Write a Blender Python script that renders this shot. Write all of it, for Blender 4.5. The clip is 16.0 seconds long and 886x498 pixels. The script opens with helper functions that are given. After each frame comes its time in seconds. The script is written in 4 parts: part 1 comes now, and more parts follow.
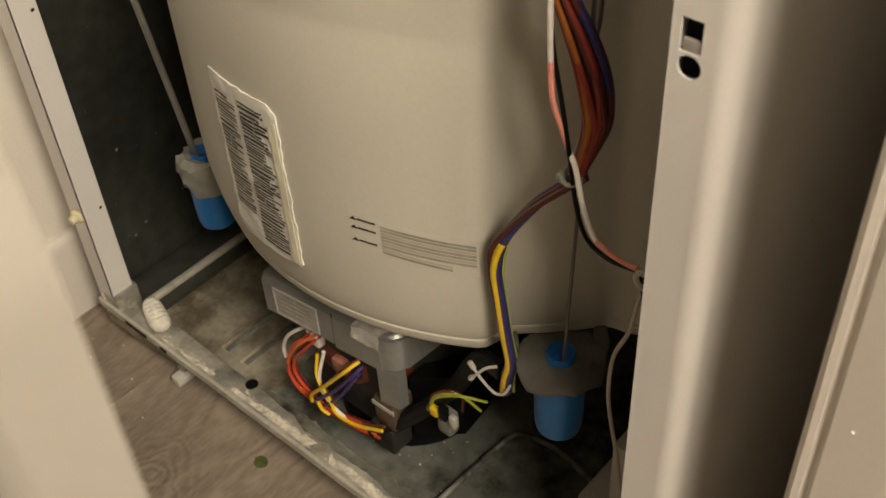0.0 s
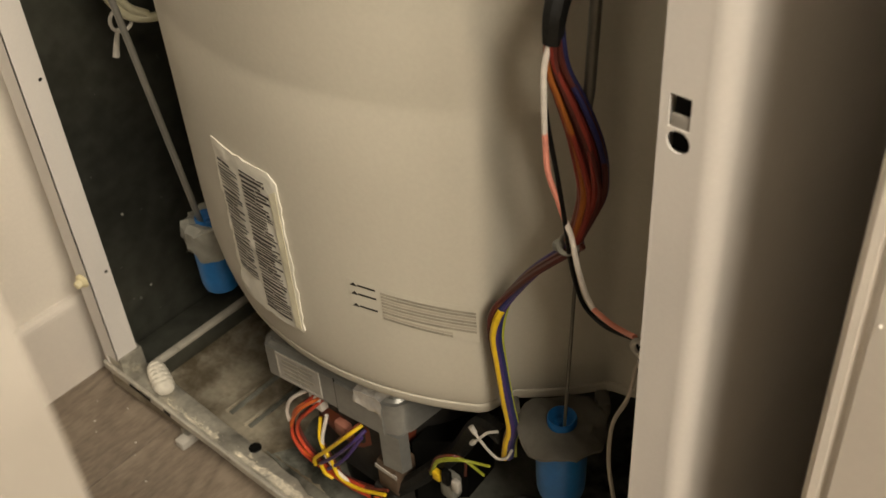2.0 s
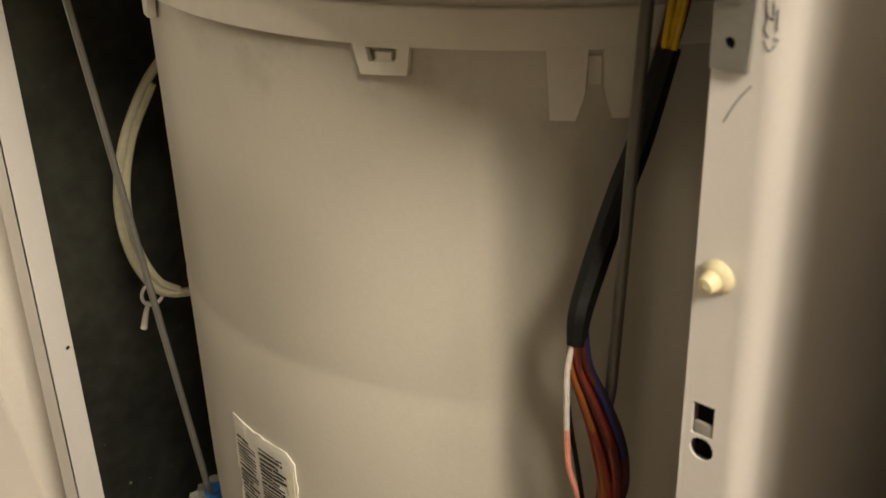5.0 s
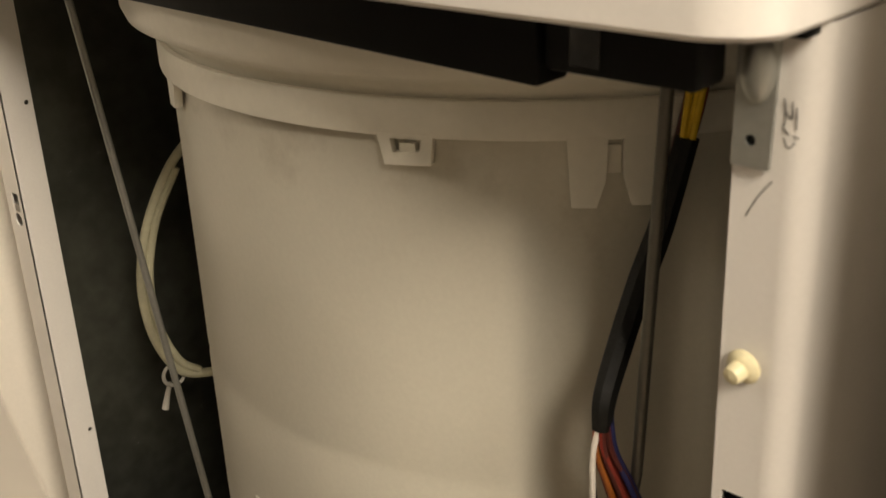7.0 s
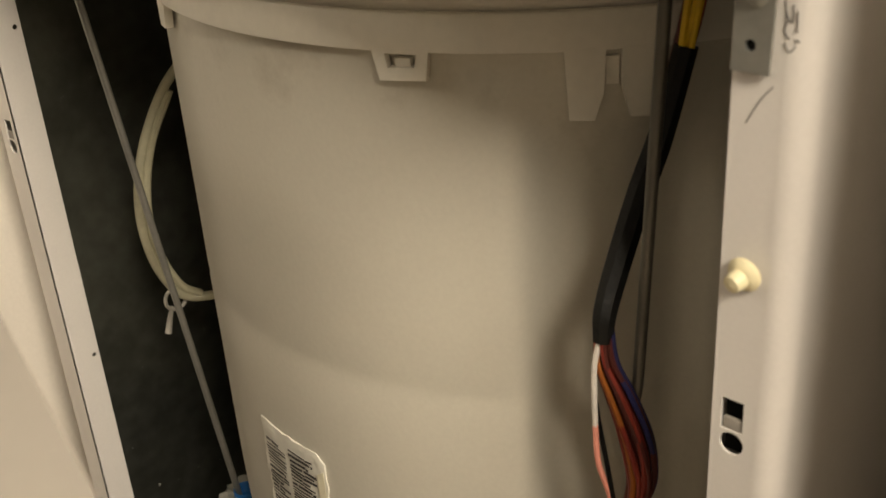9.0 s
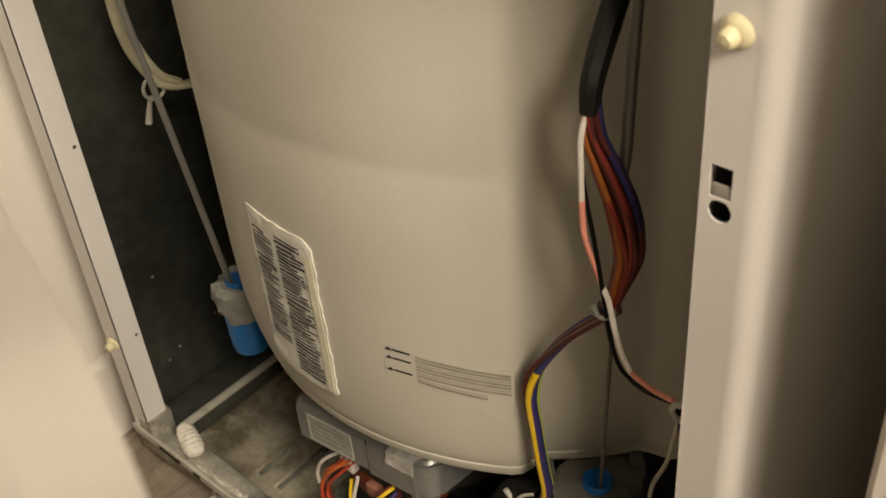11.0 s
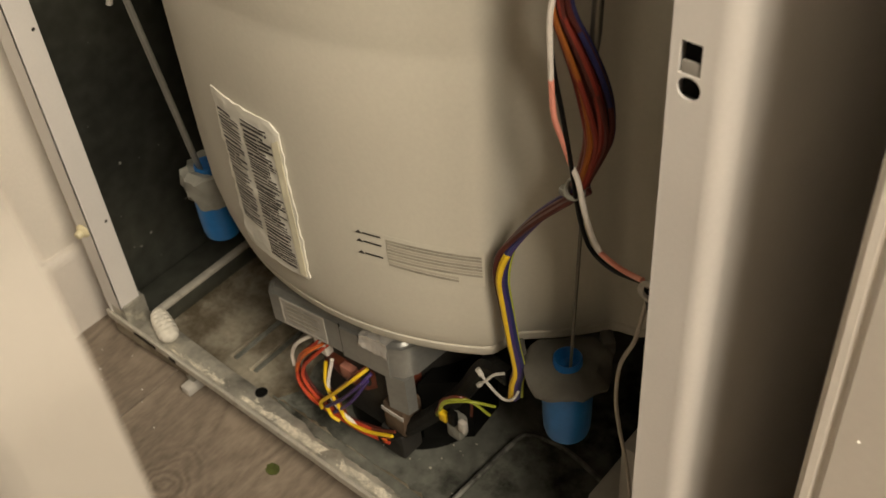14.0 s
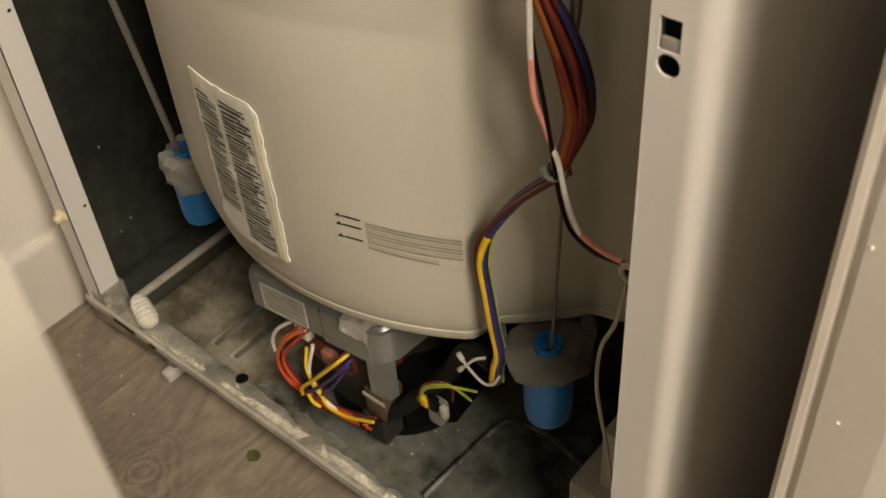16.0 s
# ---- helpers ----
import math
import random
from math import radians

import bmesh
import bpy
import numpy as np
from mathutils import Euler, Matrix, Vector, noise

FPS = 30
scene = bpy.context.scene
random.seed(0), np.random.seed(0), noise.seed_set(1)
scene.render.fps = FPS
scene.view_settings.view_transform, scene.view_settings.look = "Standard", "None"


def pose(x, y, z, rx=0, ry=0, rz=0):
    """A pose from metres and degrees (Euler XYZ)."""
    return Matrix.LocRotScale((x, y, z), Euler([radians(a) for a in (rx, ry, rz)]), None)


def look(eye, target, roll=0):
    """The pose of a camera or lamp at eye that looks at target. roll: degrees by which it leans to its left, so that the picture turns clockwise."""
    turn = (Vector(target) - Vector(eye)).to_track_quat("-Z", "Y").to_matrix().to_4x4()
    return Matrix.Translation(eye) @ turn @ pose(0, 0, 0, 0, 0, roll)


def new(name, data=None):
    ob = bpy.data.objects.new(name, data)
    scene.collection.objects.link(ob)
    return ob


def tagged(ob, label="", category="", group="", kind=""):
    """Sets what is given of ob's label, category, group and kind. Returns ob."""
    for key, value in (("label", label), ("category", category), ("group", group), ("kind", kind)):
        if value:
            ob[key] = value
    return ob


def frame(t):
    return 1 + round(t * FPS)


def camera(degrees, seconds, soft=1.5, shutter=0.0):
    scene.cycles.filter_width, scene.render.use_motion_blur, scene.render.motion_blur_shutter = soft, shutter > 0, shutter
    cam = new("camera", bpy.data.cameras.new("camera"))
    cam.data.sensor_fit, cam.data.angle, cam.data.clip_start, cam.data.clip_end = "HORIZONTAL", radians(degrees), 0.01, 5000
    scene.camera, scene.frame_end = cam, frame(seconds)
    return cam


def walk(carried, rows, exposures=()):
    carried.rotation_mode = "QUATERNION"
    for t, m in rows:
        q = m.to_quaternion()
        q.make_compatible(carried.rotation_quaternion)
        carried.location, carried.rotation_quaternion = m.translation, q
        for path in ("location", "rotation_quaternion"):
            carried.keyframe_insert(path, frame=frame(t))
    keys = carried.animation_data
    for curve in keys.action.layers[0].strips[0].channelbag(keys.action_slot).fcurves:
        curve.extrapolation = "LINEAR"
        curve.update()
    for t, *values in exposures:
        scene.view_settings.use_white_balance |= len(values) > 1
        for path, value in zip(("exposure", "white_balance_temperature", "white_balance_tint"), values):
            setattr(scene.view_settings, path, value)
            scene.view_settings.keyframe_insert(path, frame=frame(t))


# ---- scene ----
cam = camera(44.1, 16.0)
PATH = [
    (0, (0.85, -0.351, 0.86), (-0.164, 0.709, -0.499), -3.8),
    (0.5, (0.851, -0.352, 0.863), (-0.171, 0.714, -0.487), -4.0),
    (1, (0.851, -0.352, 0.865), (-0.182, 0.724, -0.467), -4.1),
    (1.5, (0.852, -0.349, 0.868), (-0.195, 0.737, -0.445), -4.4),
    (2, (0.854, -0.345, 0.87), (-0.212, 0.755, -0.416), -4.4),
    (2.5, (0.851, -0.346, 0.873), (-0.231, 0.775, -0.38), -4.2),
    (3, (0.849, -0.347, 0.874), (-0.257, 0.798, -0.336), -3.9),
    (3.5, (0.848, -0.348, 0.876), (-0.281, 0.819, -0.291), -3.6),
    (4, (0.85, -0.351, 0.882), (-0.325, 0.865, -0.186), -3.0),
    (4.5, (0.85, -0.355, 0.887), (-0.357, 0.916, -0.075), -2.2),
    (7, (0.847, -0.365, 0.906), (-0.429, 0.967, 0.133), -2.6),
    (7.5, (0.848, -0.365, 0.905), (-0.427, 0.969, 0.136), -2.7),
    (8, (0.848, -0.365, 0.905), (-0.421, 0.962, 0.112), -3.0),
    (10.5, (0.843, -0.357, 0.888), (-0.314, 0.816, -0.245), -5.2),
    (11, (0.844, -0.352, 0.881), (-0.277, 0.777, -0.331), -5.5),
    (11.5, (0.843, -0.347, 0.877), (-0.242, 0.743, -0.401), -6.0),
    (12, (0.845, -0.344, 0.873), (-0.216, 0.722, -0.446), -6.1),
    (12.5, (0.845, -0.345, 0.873), (-0.192, 0.707, -0.475), -6.1),
    (13, (0.846, -0.353, 0.876), (-0.172, 0.702, -0.484), -5.7),
    (13.5, (0.847, -0.353, 0.876), (-0.161, 0.698, -0.495), -5.5),
    (14, (0.845, -0.348, 0.877), (-0.162, 0.699, -0.499), -5.5),
    (14.5, (0.843, -0.345, 0.874), (-0.162, 0.701, -0.503), -5.3),
    (15, (0.842, -0.342, 0.871), (-0.159, 0.702, -0.51), -5.2),
    (15.5, (0.846, -0.344, 0.87), (-0.146, 0.706, -0.513), -4.9),
    (16, (0.847, -0.345, 0.869), (-0.133, 0.708, -0.521), -4.8),
]
walk(cam, [(t, look(eye, target, roll)) for t, eye, target, roll in PATH])
cam.data.dof.use_dof, cam.data.dof.focus_distance, cam.data.dof.aperture_fstop = True, 0.74, 15.0

# ---- light ----
world = bpy.data.worlds.new("world")
world.use_nodes = True
world.node_tree.nodes["Background"].inputs[0].default_value = (0.9, 0.75, 0.55, 1)
world.node_tree.nodes["Background"].inputs[1].default_value = 0.02
scene.world = world


def lamp(name, place, target, size, watts, colour):
    data = bpy.data.lights.new(name, "AREA")
    data.shape, data.size, data.energy, data.color = "DISK", size, watts, colour
    ob = new(name, data)
    ob.matrix_world = look(place, target)
    return ob


lamp("ceiling_light", (2.22, -0.66, 2.32), (1.0, -0.30, 0.9), 1.08, 117.0, (1.0, 0.870, 0.692))
# added fill from the left, no known fixture; lifts tub cover and left side
lamp("left_fill_light", (-1.15, -1.95, 2.30), (0.2, 0.0, 0.7), 0.7, 12.0, (1.0, 0.870, 0.692))


# ---- materials ----
def material(name, colour, rough=0.5, metal=0.0, spread=0.12, scale=12.0, fine=0.06, bump=0.1, bump_scale=180.0,
             dirt=None, dirt_scale=9.0, dirt_level=0.6, per_object=0.0, clear=0.0, through_light=0.0, shine=0.5):
    m = bpy.data.materials.new(name)
    m.use_nodes = True
    n, link = m.node_tree.nodes, m.node_tree.links.new
    b = n["Principled BSDF"]
    b.inputs["Roughness"].default_value, b.inputs["Metallic"].default_value = rough, metal
    b.inputs["Coat Weight"].default_value = clear
    b.inputs["Specular IOR Level"].default_value = shine
    b.inputs["Transmission Weight"].default_value = through_light
    co = n.new("ShaderNodeTexCoord")
    big, small = n.new("ShaderNodeTexNoise"), n.new("ShaderNodeTexNoise")
    big.inputs["Scale"].default_value, big.inputs["Detail"].default_value = scale, 5
    small.inputs["Scale"].default_value, small.inputs["Detail"].default_value = bump_scale, 3
    link(co.outputs["Object"], big.inputs["Vector"])
    link(co.outputs["Object"], small.inputs["Vector"])
    value = n.new("ShaderNodeMapRange")
    value.inputs[1].default_value, value.inputs[2].default_value = 0.3, 0.7
    value.inputs[3].default_value, value.inputs[4].default_value = 1 - spread, 1 + spread
    link(big.outputs[0], value.inputs[0])
    grain = n.new("ShaderNodeMapRange")
    grain.inputs[1].default_value, grain.inputs[2].default_value = 0.3, 0.7
    grain.inputs[3].default_value, grain.inputs[4].default_value = 1 - fine, 1 + fine
    link(small.outputs[0], grain.inputs[0])
    both = n.new("ShaderNodeMath")
    both.operation = "MULTIPLY"
    link(value.outputs[0], both.inputs[0])
    link(grain.outputs[0], both.inputs[1])
    shade = both.outputs[0]
    if per_object:
        info, vary, times = n.new("ShaderNodeObjectInfo"), n.new("ShaderNodeMapRange"), n.new("ShaderNodeMath")
        vary.inputs[3].default_value, vary.inputs[4].default_value = 1 - per_object, 1 + per_object
        times.operation = "MULTIPLY"
        link(info.outputs["Random"], vary.inputs[0])
        link(vary.outputs[0], times.inputs[0])
        link(shade, times.inputs[1])
        shade = times.outputs[0]
    tint = n.new("ShaderNodeVectorMath")
    tint.operation = "SCALE"
    tint.inputs[0].default_value = colour
    link(shade, tint.inputs["Scale"])
    out = tint.outputs[0]
    if dirt:
        spots, ramp, mix = n.new("ShaderNodeTexNoise"), n.new("ShaderNodeMapRange"), n.new("ShaderNodeMix")
        spots.inputs["Scale"].default_value, spots.inputs["Detail"].default_value = dirt_scale, 8
        spots.inputs["Roughness"].default_value = 0.65
        link(co.outputs["Object"], spots.inputs["Vector"])
        ramp.inputs[1].default_value, ramp.inputs[2].default_value = dirt_level - 0.06, dirt_level + 0.08
        link(spots.outputs[0], ramp.inputs[0])
        mix.data_type = "RGBA"
        mix.inputs["B"].default_value = (*dirt, 1)
        link(ramp.outputs[0], mix.inputs[0])
        link(out, mix.inputs["A"])
        out = mix.outputs["Result"]
    link(out, b.inputs["Base Color"])
    if bump:
        lift = n.new("ShaderNodeBump")
        lift.inputs["Strength"].default_value, lift.inputs["Distance"].default_value = bump, 0.002
        link(small.outputs[0], lift.inputs["Height"])
        link(lift.outputs[0], b.inputs["Normal"])
    return m


WHITE = material("white_enamel", (0.75, 0.725, 0.695), 0.32, spread=0.03, fine=0.015, bump=0.03, bump_scale=400, clear=0.15)
PLASTIC = material("tub_plastic", (0.632, 0.604, 0.516), 0.42, spread=0.05, scale=5, fine=0.02, bump=0.04, bump_scale=300,
                   dirt=(0.40, 0.36, 0.29), dirt_scale=3.5, dirt_level=0.66)
RINGP = material("ring_plastic", (0.84, 0.81, 0.715), 0.40, spread=0.04, fine=0.02, bump=0.03)
ZINC = material("zinc_steel", (0.40, 0.365, 0.285), 0.42, 0.35, spread=0.3, scale=18, fine=0.12, bump=0.2, bump_scale=160,
                dirt=(0.16, 0.13, 0.086), dirt_scale=13, dirt_level=0.49)
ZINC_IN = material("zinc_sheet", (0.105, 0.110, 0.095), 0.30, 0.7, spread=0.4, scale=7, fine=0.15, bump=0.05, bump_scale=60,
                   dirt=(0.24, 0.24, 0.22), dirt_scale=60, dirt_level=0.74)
RAIL = material("rail_zinc", (0.42, 0.405, 0.35), 0.40, 0.45, spread=0.45, scale=30, fine=0.12, bump=0.35, bump_scale=160,
                dirt=(0.60, 0.57, 0.48), dirt_scale=46, dirt_level=0.58)
LIPZ = material("lip_zinc", (0.62, 0.595, 0.525), 0.4, 0.3, spread=0.15, scale=30, fine=0.06, bump=0.06, bump_scale=200,
                dirt=(0.25, 0.22, 0.17), dirt_scale=40, dirt_level=0.64)
# dark glossy mottled surface for the pan's right part, grooves and rail grime
DARK_GLOSS = material("dark_gloss", (0.165, 0.17, 0.147), 0.24, 0.0, spread=0.5, scale=14, fine=0.15, bump=0.2, bump_scale=90,
                  dirt=(0.028, 0.029, 0.024), dirt_scale=12, dirt_level=0.53)
FILM = material("residue_film", (0.62, 0.58, 0.48), 0.8, spread=0.3, scale=70, fine=0.2, bump=0.5, bump_scale=260,
                dirt=(0.24, 0.235, 0.21), dirt_scale=55, dirt_level=0.58)
SCUFF = material("scuffed_steel", (0.24, 0.24, 0.215), 0.45, 0.2, spread=0.5, scale=60, bump=0.3, bump_scale=120,
                 dirt=(0.05, 0.05, 0.042), dirt_scale=40, dirt_level=0.55)
CRUST = material("crust", (0.56, 0.53, 0.44), 0.85, spread=0.25, scale=90, fine=0.2, bump=0.5, bump_scale=300)
SILVER = material("label_silver", (0.46, 0.45, 0.42), 0.35, 0.3, spread=0.2, scale=80, bump=0.2, bump_scale=120)
BLOCK_PINK = material("block_pink", (0.40, 0.17, 0.12), 0.5, spread=0.2, scale=60, bump=0.1)
BLOCK = material("block_brown", (0.11, 0.075, 0.05), 0.55, spread=0.3, scale=60, bump=0.15)
BRACKET = material("bracket_steel", (0.48, 0.49, 0.46), 0.35, 0.8, spread=0.12, bump=0.04)
ROD = material("rod_steel", (0.33, 0.33, 0.31), 0.4, 0.7, spread=0.15, bump=0.03)
# darker steel colour, for the right rod only
ROD_DARK = material("rod_dark", (0.17, 0.16, 0.135), 0.45, 0.6, spread=0.2, bump=0.05)
BLUE = material("blue_plastic", (0.012, 0.15, 0.43), 0.4, spread=0.15, scale=30, bump=0.03)
BLUE_DARK = material("blue_cap", (0.008, 0.12, 0.36), 0.45, spread=0.15, scale=30, bump=0.03)
GREY_EAR = material("grey_ear", (0.105, 0.10, 0.085), 0.6, spread=0.2, scale=30, bump=0.15)
CLOUDY = material("cloudy_plastic", (0.25, 0.25, 0.22), 0.35, spread=0.25, scale=40, bump=0.4, bump_scale=70)
MOTOR_GREY = material("motor_grey", (0.30, 0.305, 0.29), 0.30, 0.45, spread=0.12, scale=25, bump=0.05)
MOTOR_DARK = material("motor_dark", (0.03, 0.028, 0.025), 0.6, 0.2, spread=0.3, scale=30, bump=0.2)
FOIL = material("foil_tape", (0.92, 0.91, 0.88), 0.20, 0.55, spread=0.15, scale=60, bump=0.8, bump_scale=110)
BLACK = material("black_plastic", (0.005, 0.005, 0.0045), 0.45, spread=0.2, bump=0.05, shine=0.14)
GLOSS = material("glossy_tape", (0.02, 0.021, 0.022), 0.16, spread=0.3, scale=60, bump=0.25, bump_scale=60)
TAPE = material("black_sleeve", (0.010, 0.010, 0.009), 0.55, shine=0.25, spread=0.3, scale=80, bump=0.3, bump_scale=260)
PAPER = material("sticker_paper", (0.86, 0.84, 0.75), 0.45, spread=0.12, scale=30, fine=0.05, bump=0.9, bump_scale=70)
PAPER_OLD = material("sticker_edge", (0.82, 0.78, 0.60), 0.5, spread=0.12, scale=40, bump=0.4, bump_scale=60)
INK = material("black_ink", (0.045, 0.04, 0.035), 0.5, spread=0.3, scale=60, bump=0.1)
INK_GREY = material("grey_ink", (0.35, 0.325, 0.265), 0.5, spread=0.2, scale=60, bump=0.05)
LABEL_PALE = material("pale_print", (0.50, 0.46, 0.38), 0.45, spread=0.06, bump=0.03)
CHALK = material("chalky_plastic", (0.74, 0.71, 0.62), 0.6, spread=0.15, scale=60, fine=0.06, bump=0.2, bump_scale=160)
CREAM = material("cream_nylon", (0.80, 0.73, 0.48), 0.4, spread=0.06, scale=40, bump=0.03)
NYLON = material("white_nylon", (0.52, 0.50, 0.455), 0.4, spread=0.06, scale=40, bump=0.03)
HOSE = material("clear_hose", (0.52, 0.50, 0.36), 0.28, spread=0.12, scale=40, bump=0.05)
W_RED = material("wire_red", (0.23, 0.032, 0.020), 0.4, spread=0.12, scale=40, bump=0.02)
W_MAROON = material("wire_maroon", (0.095, 0.022, 0.017), 0.42, spread=0.2, scale=40, bump=0.02)
W_BROWN = material("wire_brown", (0.15, 0.034, 0.017), 0.42, spread=0.2, scale=40, bump=0.02)
W_MOTOR = material("wire_bright_red", (0.52, 0.065, 0.028), 0.4, spread=0.12, scale=40, bump=0.02)
W_ORANGE = material("wire_orange", (0.75, 0.16, 0.03), 0.4, spread=0.12, scale=40, bump=0.02)
W_YELLOW = material("wire_yellow", (0.86, 0.58, 0.02), 0.4, spread=0.1, scale=40, bump=0.02)
W_OCHRE = material("wire_ochre", (0.36, 0.11, 0.018), 0.4, spread=0.15, scale=40, bump=0.02)
W_PURPLE = material("wire_purple", (0.06, 0.035, 0.16), 0.4, spread=0.15, scale=40, bump=0.02)
W_BLUE = material("wire_navy", (0.025, 0.03, 0.12), 0.4, spread=0.15, scale=40, bump=0.02)
W_GREEN = material("wire_green", (0.42, 0.47, 0.05), 0.4, spread=0.12, scale=40, bump=0.02)
W_PINK = material("wire_pink", (0.90, 0.36, 0.27), 0.4, spread=0.12, scale=40, bump=0.02)
W_WHITE = material("wire_white", (0.84, 0.79, 0.72), 0.4, spread=0.08, scale=40, bump=0.02)
W_GREY = material("wire_grey", (0.46, 0.42, 0.36), 0.4, spread=0.08, scale=40, bump=0.02)
WALL = material("wall_paint", (0.86, 0.815, 0.74), 0.65, spread=0.03, scale=3, fine=0.02, bump=0.12, bump_scale=260)
TRIM = material("trim_paint", (0.78, 0.735, 0.675), 0.38, spread=0.03, scale=6, fine=0.015, bump=0.05, bump_scale=200)
# paints for unseen room walls, darkened so less light bounces into the closet
ROOM = material("low_bounce_paint", (0.45, 0.42, 0.38), 0.7, spread=0.03, scale=3, bump=0.1, bump_scale=260)
DIM = material("lowest_bounce_paint", (0.21, 0.195, 0.175), 0.7, spread=0.03, scale=3, bump=0.1, bump_scale=260)
# white enamel darkened in colour so the loose panel looks less brightly lit
PANEL = material("darkened_enamel", (0.305, 0.285, 0.255), 0.8, spread=0.03, shine=0.15, scale=6, fine=0.01, bump=0.03, bump_scale=200)
LEAF = material("leaf_green", (0.075, 0.092, 0.02), 0.55, spread=0.3, scale=80, bump=0.2)
CRUMB = material("crumbs", (0.75, 0.72, 0.66), 0.7, spread=0.1, bump=0.1)
CEIL = material("ceiling_paint", (0.72, 0.69, 0.64), 0.8, spread=0.02, bump=0.15, bump_scale=150)


def plank_material():
    """Grey-brown vinyl plank with long, wavy grain and rings round knots."""
    m = bpy.data.materials.new("vinyl_plank")
    m.use_nodes = True
    n, link = m.node_tree.nodes, m.node_tree.links.new
    b = n["Principled BSDF"]
    b.inputs["Roughness"].default_value = 0.5
    co, info = n.new("ShaderNodeTexCoord"), n.new("ShaderNodeObjectInfo")
    shift = n.new("ShaderNodeVectorMath")
    shift.operation = "SCALE"
    shift.inputs[0].default_value = (3.1, 7.7, 0)
    link(info.outputs["Random"], shift.inputs["Scale"])
    move = n.new("ShaderNodeVectorMath")
    link(co.outputs["Object"], move.inputs[0])
    link(shift.outputs[0], move.inputs[1])
    stretch = n.new("ShaderNodeMapping")
    stretch.inputs["Scale"].default_value = (5.0, 1.5, 1)
    link(move.outputs[0], stretch.inputs[0])
    field = n.new("ShaderNodeTexNoise")
    field.inputs["Scale"].default_value, field.inputs["Detail"].default_value = 2.2, 1.5
    link(stretch.outputs[0], field.inputs["Vector"])
    rings = n.new("ShaderNodeMath")
    rings.operation = "MULTIPLY"
    rings.inputs[1].default_value = 22.0
    link(field.outputs[0], rings.inputs[0])
    frac = n.new("ShaderNodeMath")
    frac.operation = "PINGPONG"
    frac.inputs[1].default_value = 1.0
    link(rings.outputs[0], frac.inputs[0])
    fibre = n.new("ShaderNodeTexNoise")
    fibre.inputs["Scale"].default_value, fibre.inputs["Detail"].default_value = 46, 8
    link(stretch.outputs[0], fibre.inputs["Vector"])
    cloud = n.new("ShaderNodeTexNoise")
    cloud.inputs["Scale"].default_value, cloud.inputs["Detail"].default_value = 9, 3
    link(move.outputs[0], cloud.inputs["Vector"])
    patch = n.new("ShaderNodeMapRange")
    patch.inputs[1].default_value, patch.inputs[2].default_value = 0.42, 0.68
    patch.inputs[3].default_value, patch.inputs[4].default_value = 0.08, 0.60
    link(cloud.outputs[0], patch.inputs[0])
    mixed = n.new("ShaderNodeMath")
    mixed.operation = "MULTIPLY"
    link(frac.outputs[0], mixed.inputs[0])
    link(patch.outputs[0], mixed.inputs[1])
    add = n.new("ShaderNodeMath")
    add.operation = "MULTIPLY_ADD"
    add.inputs[1].default_value = 0.85
    link(fibre.outputs[0], add.inputs[0])
    link(mixed.outputs[0], add.inputs[2])
    # a knot with uneven rings round it
    warp, shift_in, scaled = n.new("ShaderNodeTexNoise"), n.new("ShaderNodeVectorMath"), n.new("ShaderNodeVectorMath")
    warp.inputs["Scale"].default_value, warp.inputs["Detail"].default_value = 26, 4
    link(co.outputs["Object"], warp.inputs["Vector"])
    scaled.operation = "SCALE"
    scaled.inputs["Scale"].default_value = 0.042
    link(warp.outputs["Color"], scaled.inputs[0])
    link(co.outputs["Object"], shift_in.inputs[0])
    link(scaled.outputs[0], shift_in.inputs[1])
    apart = n.new("ShaderNodeVectorMath")
    apart.operation = "DISTANCE"
    apart.inputs[1].default_value = (0.221, -0.077, 0.021)
    link(shift_in.outputs[0], apart.inputs[0])
    wave, fade, knot = n.new("ShaderNodeMath"), n.new("ShaderNodeMapRange"), n.new("ShaderNodeMath")
    turns = n.new("ShaderNodeMath")
    turns.operation, turns.inputs[1].default_value = "MULTIPLY", 620.0
    link(apart.outputs["Value"], turns.inputs[0])
    wave.operation = "SINE"
    link(turns.outputs[0], wave.inputs[0])
    fade.inputs[1].default_value, fade.inputs[2].default_value = 0.015, 0.062
    fade.inputs[3].default_value, fade.inputs[4].default_value = 0.17, 0.0
    link(apart.outputs["Value"], fade.inputs[0])
    knot.operation = "MULTIPLY_ADD"
    link(wave.outputs[0], knot.inputs[0])
    link(fade.outputs[0], knot.inputs[1])
    link(add.outputs[0], knot.inputs[2])
    add = knot
    ramp = n.new("ShaderNodeValToRGB")
    ramp.color_ramp.elements[0].position, ramp.color_ramp.elements[0].color = 0.20, (0.155, 0.125, 0.095, 1)
    ramp.color_ramp.elements[1].position, ramp.color_ramp.elements[1].color = 0.85, (0.325, 0.268, 0.208, 1)
    mid = ramp.color_ramp.elements.new(0.5)
    mid.color = (0.232, 0.190, 0.147, 1)
    link(add.outputs[0], ramp.inputs[0])
    link(ramp.outputs[0], b.inputs["Base Color"])
    lift = n.new("ShaderNodeBump")
    lift.inputs["Strength"].default_value, lift.inputs["Distance"].default_value = 0.15, 0.001
    link(add.outputs[0], lift.inputs["Height"])
    link(lift.outputs[0], b.inputs["Normal"])
    return m


PLANK = plank_material()


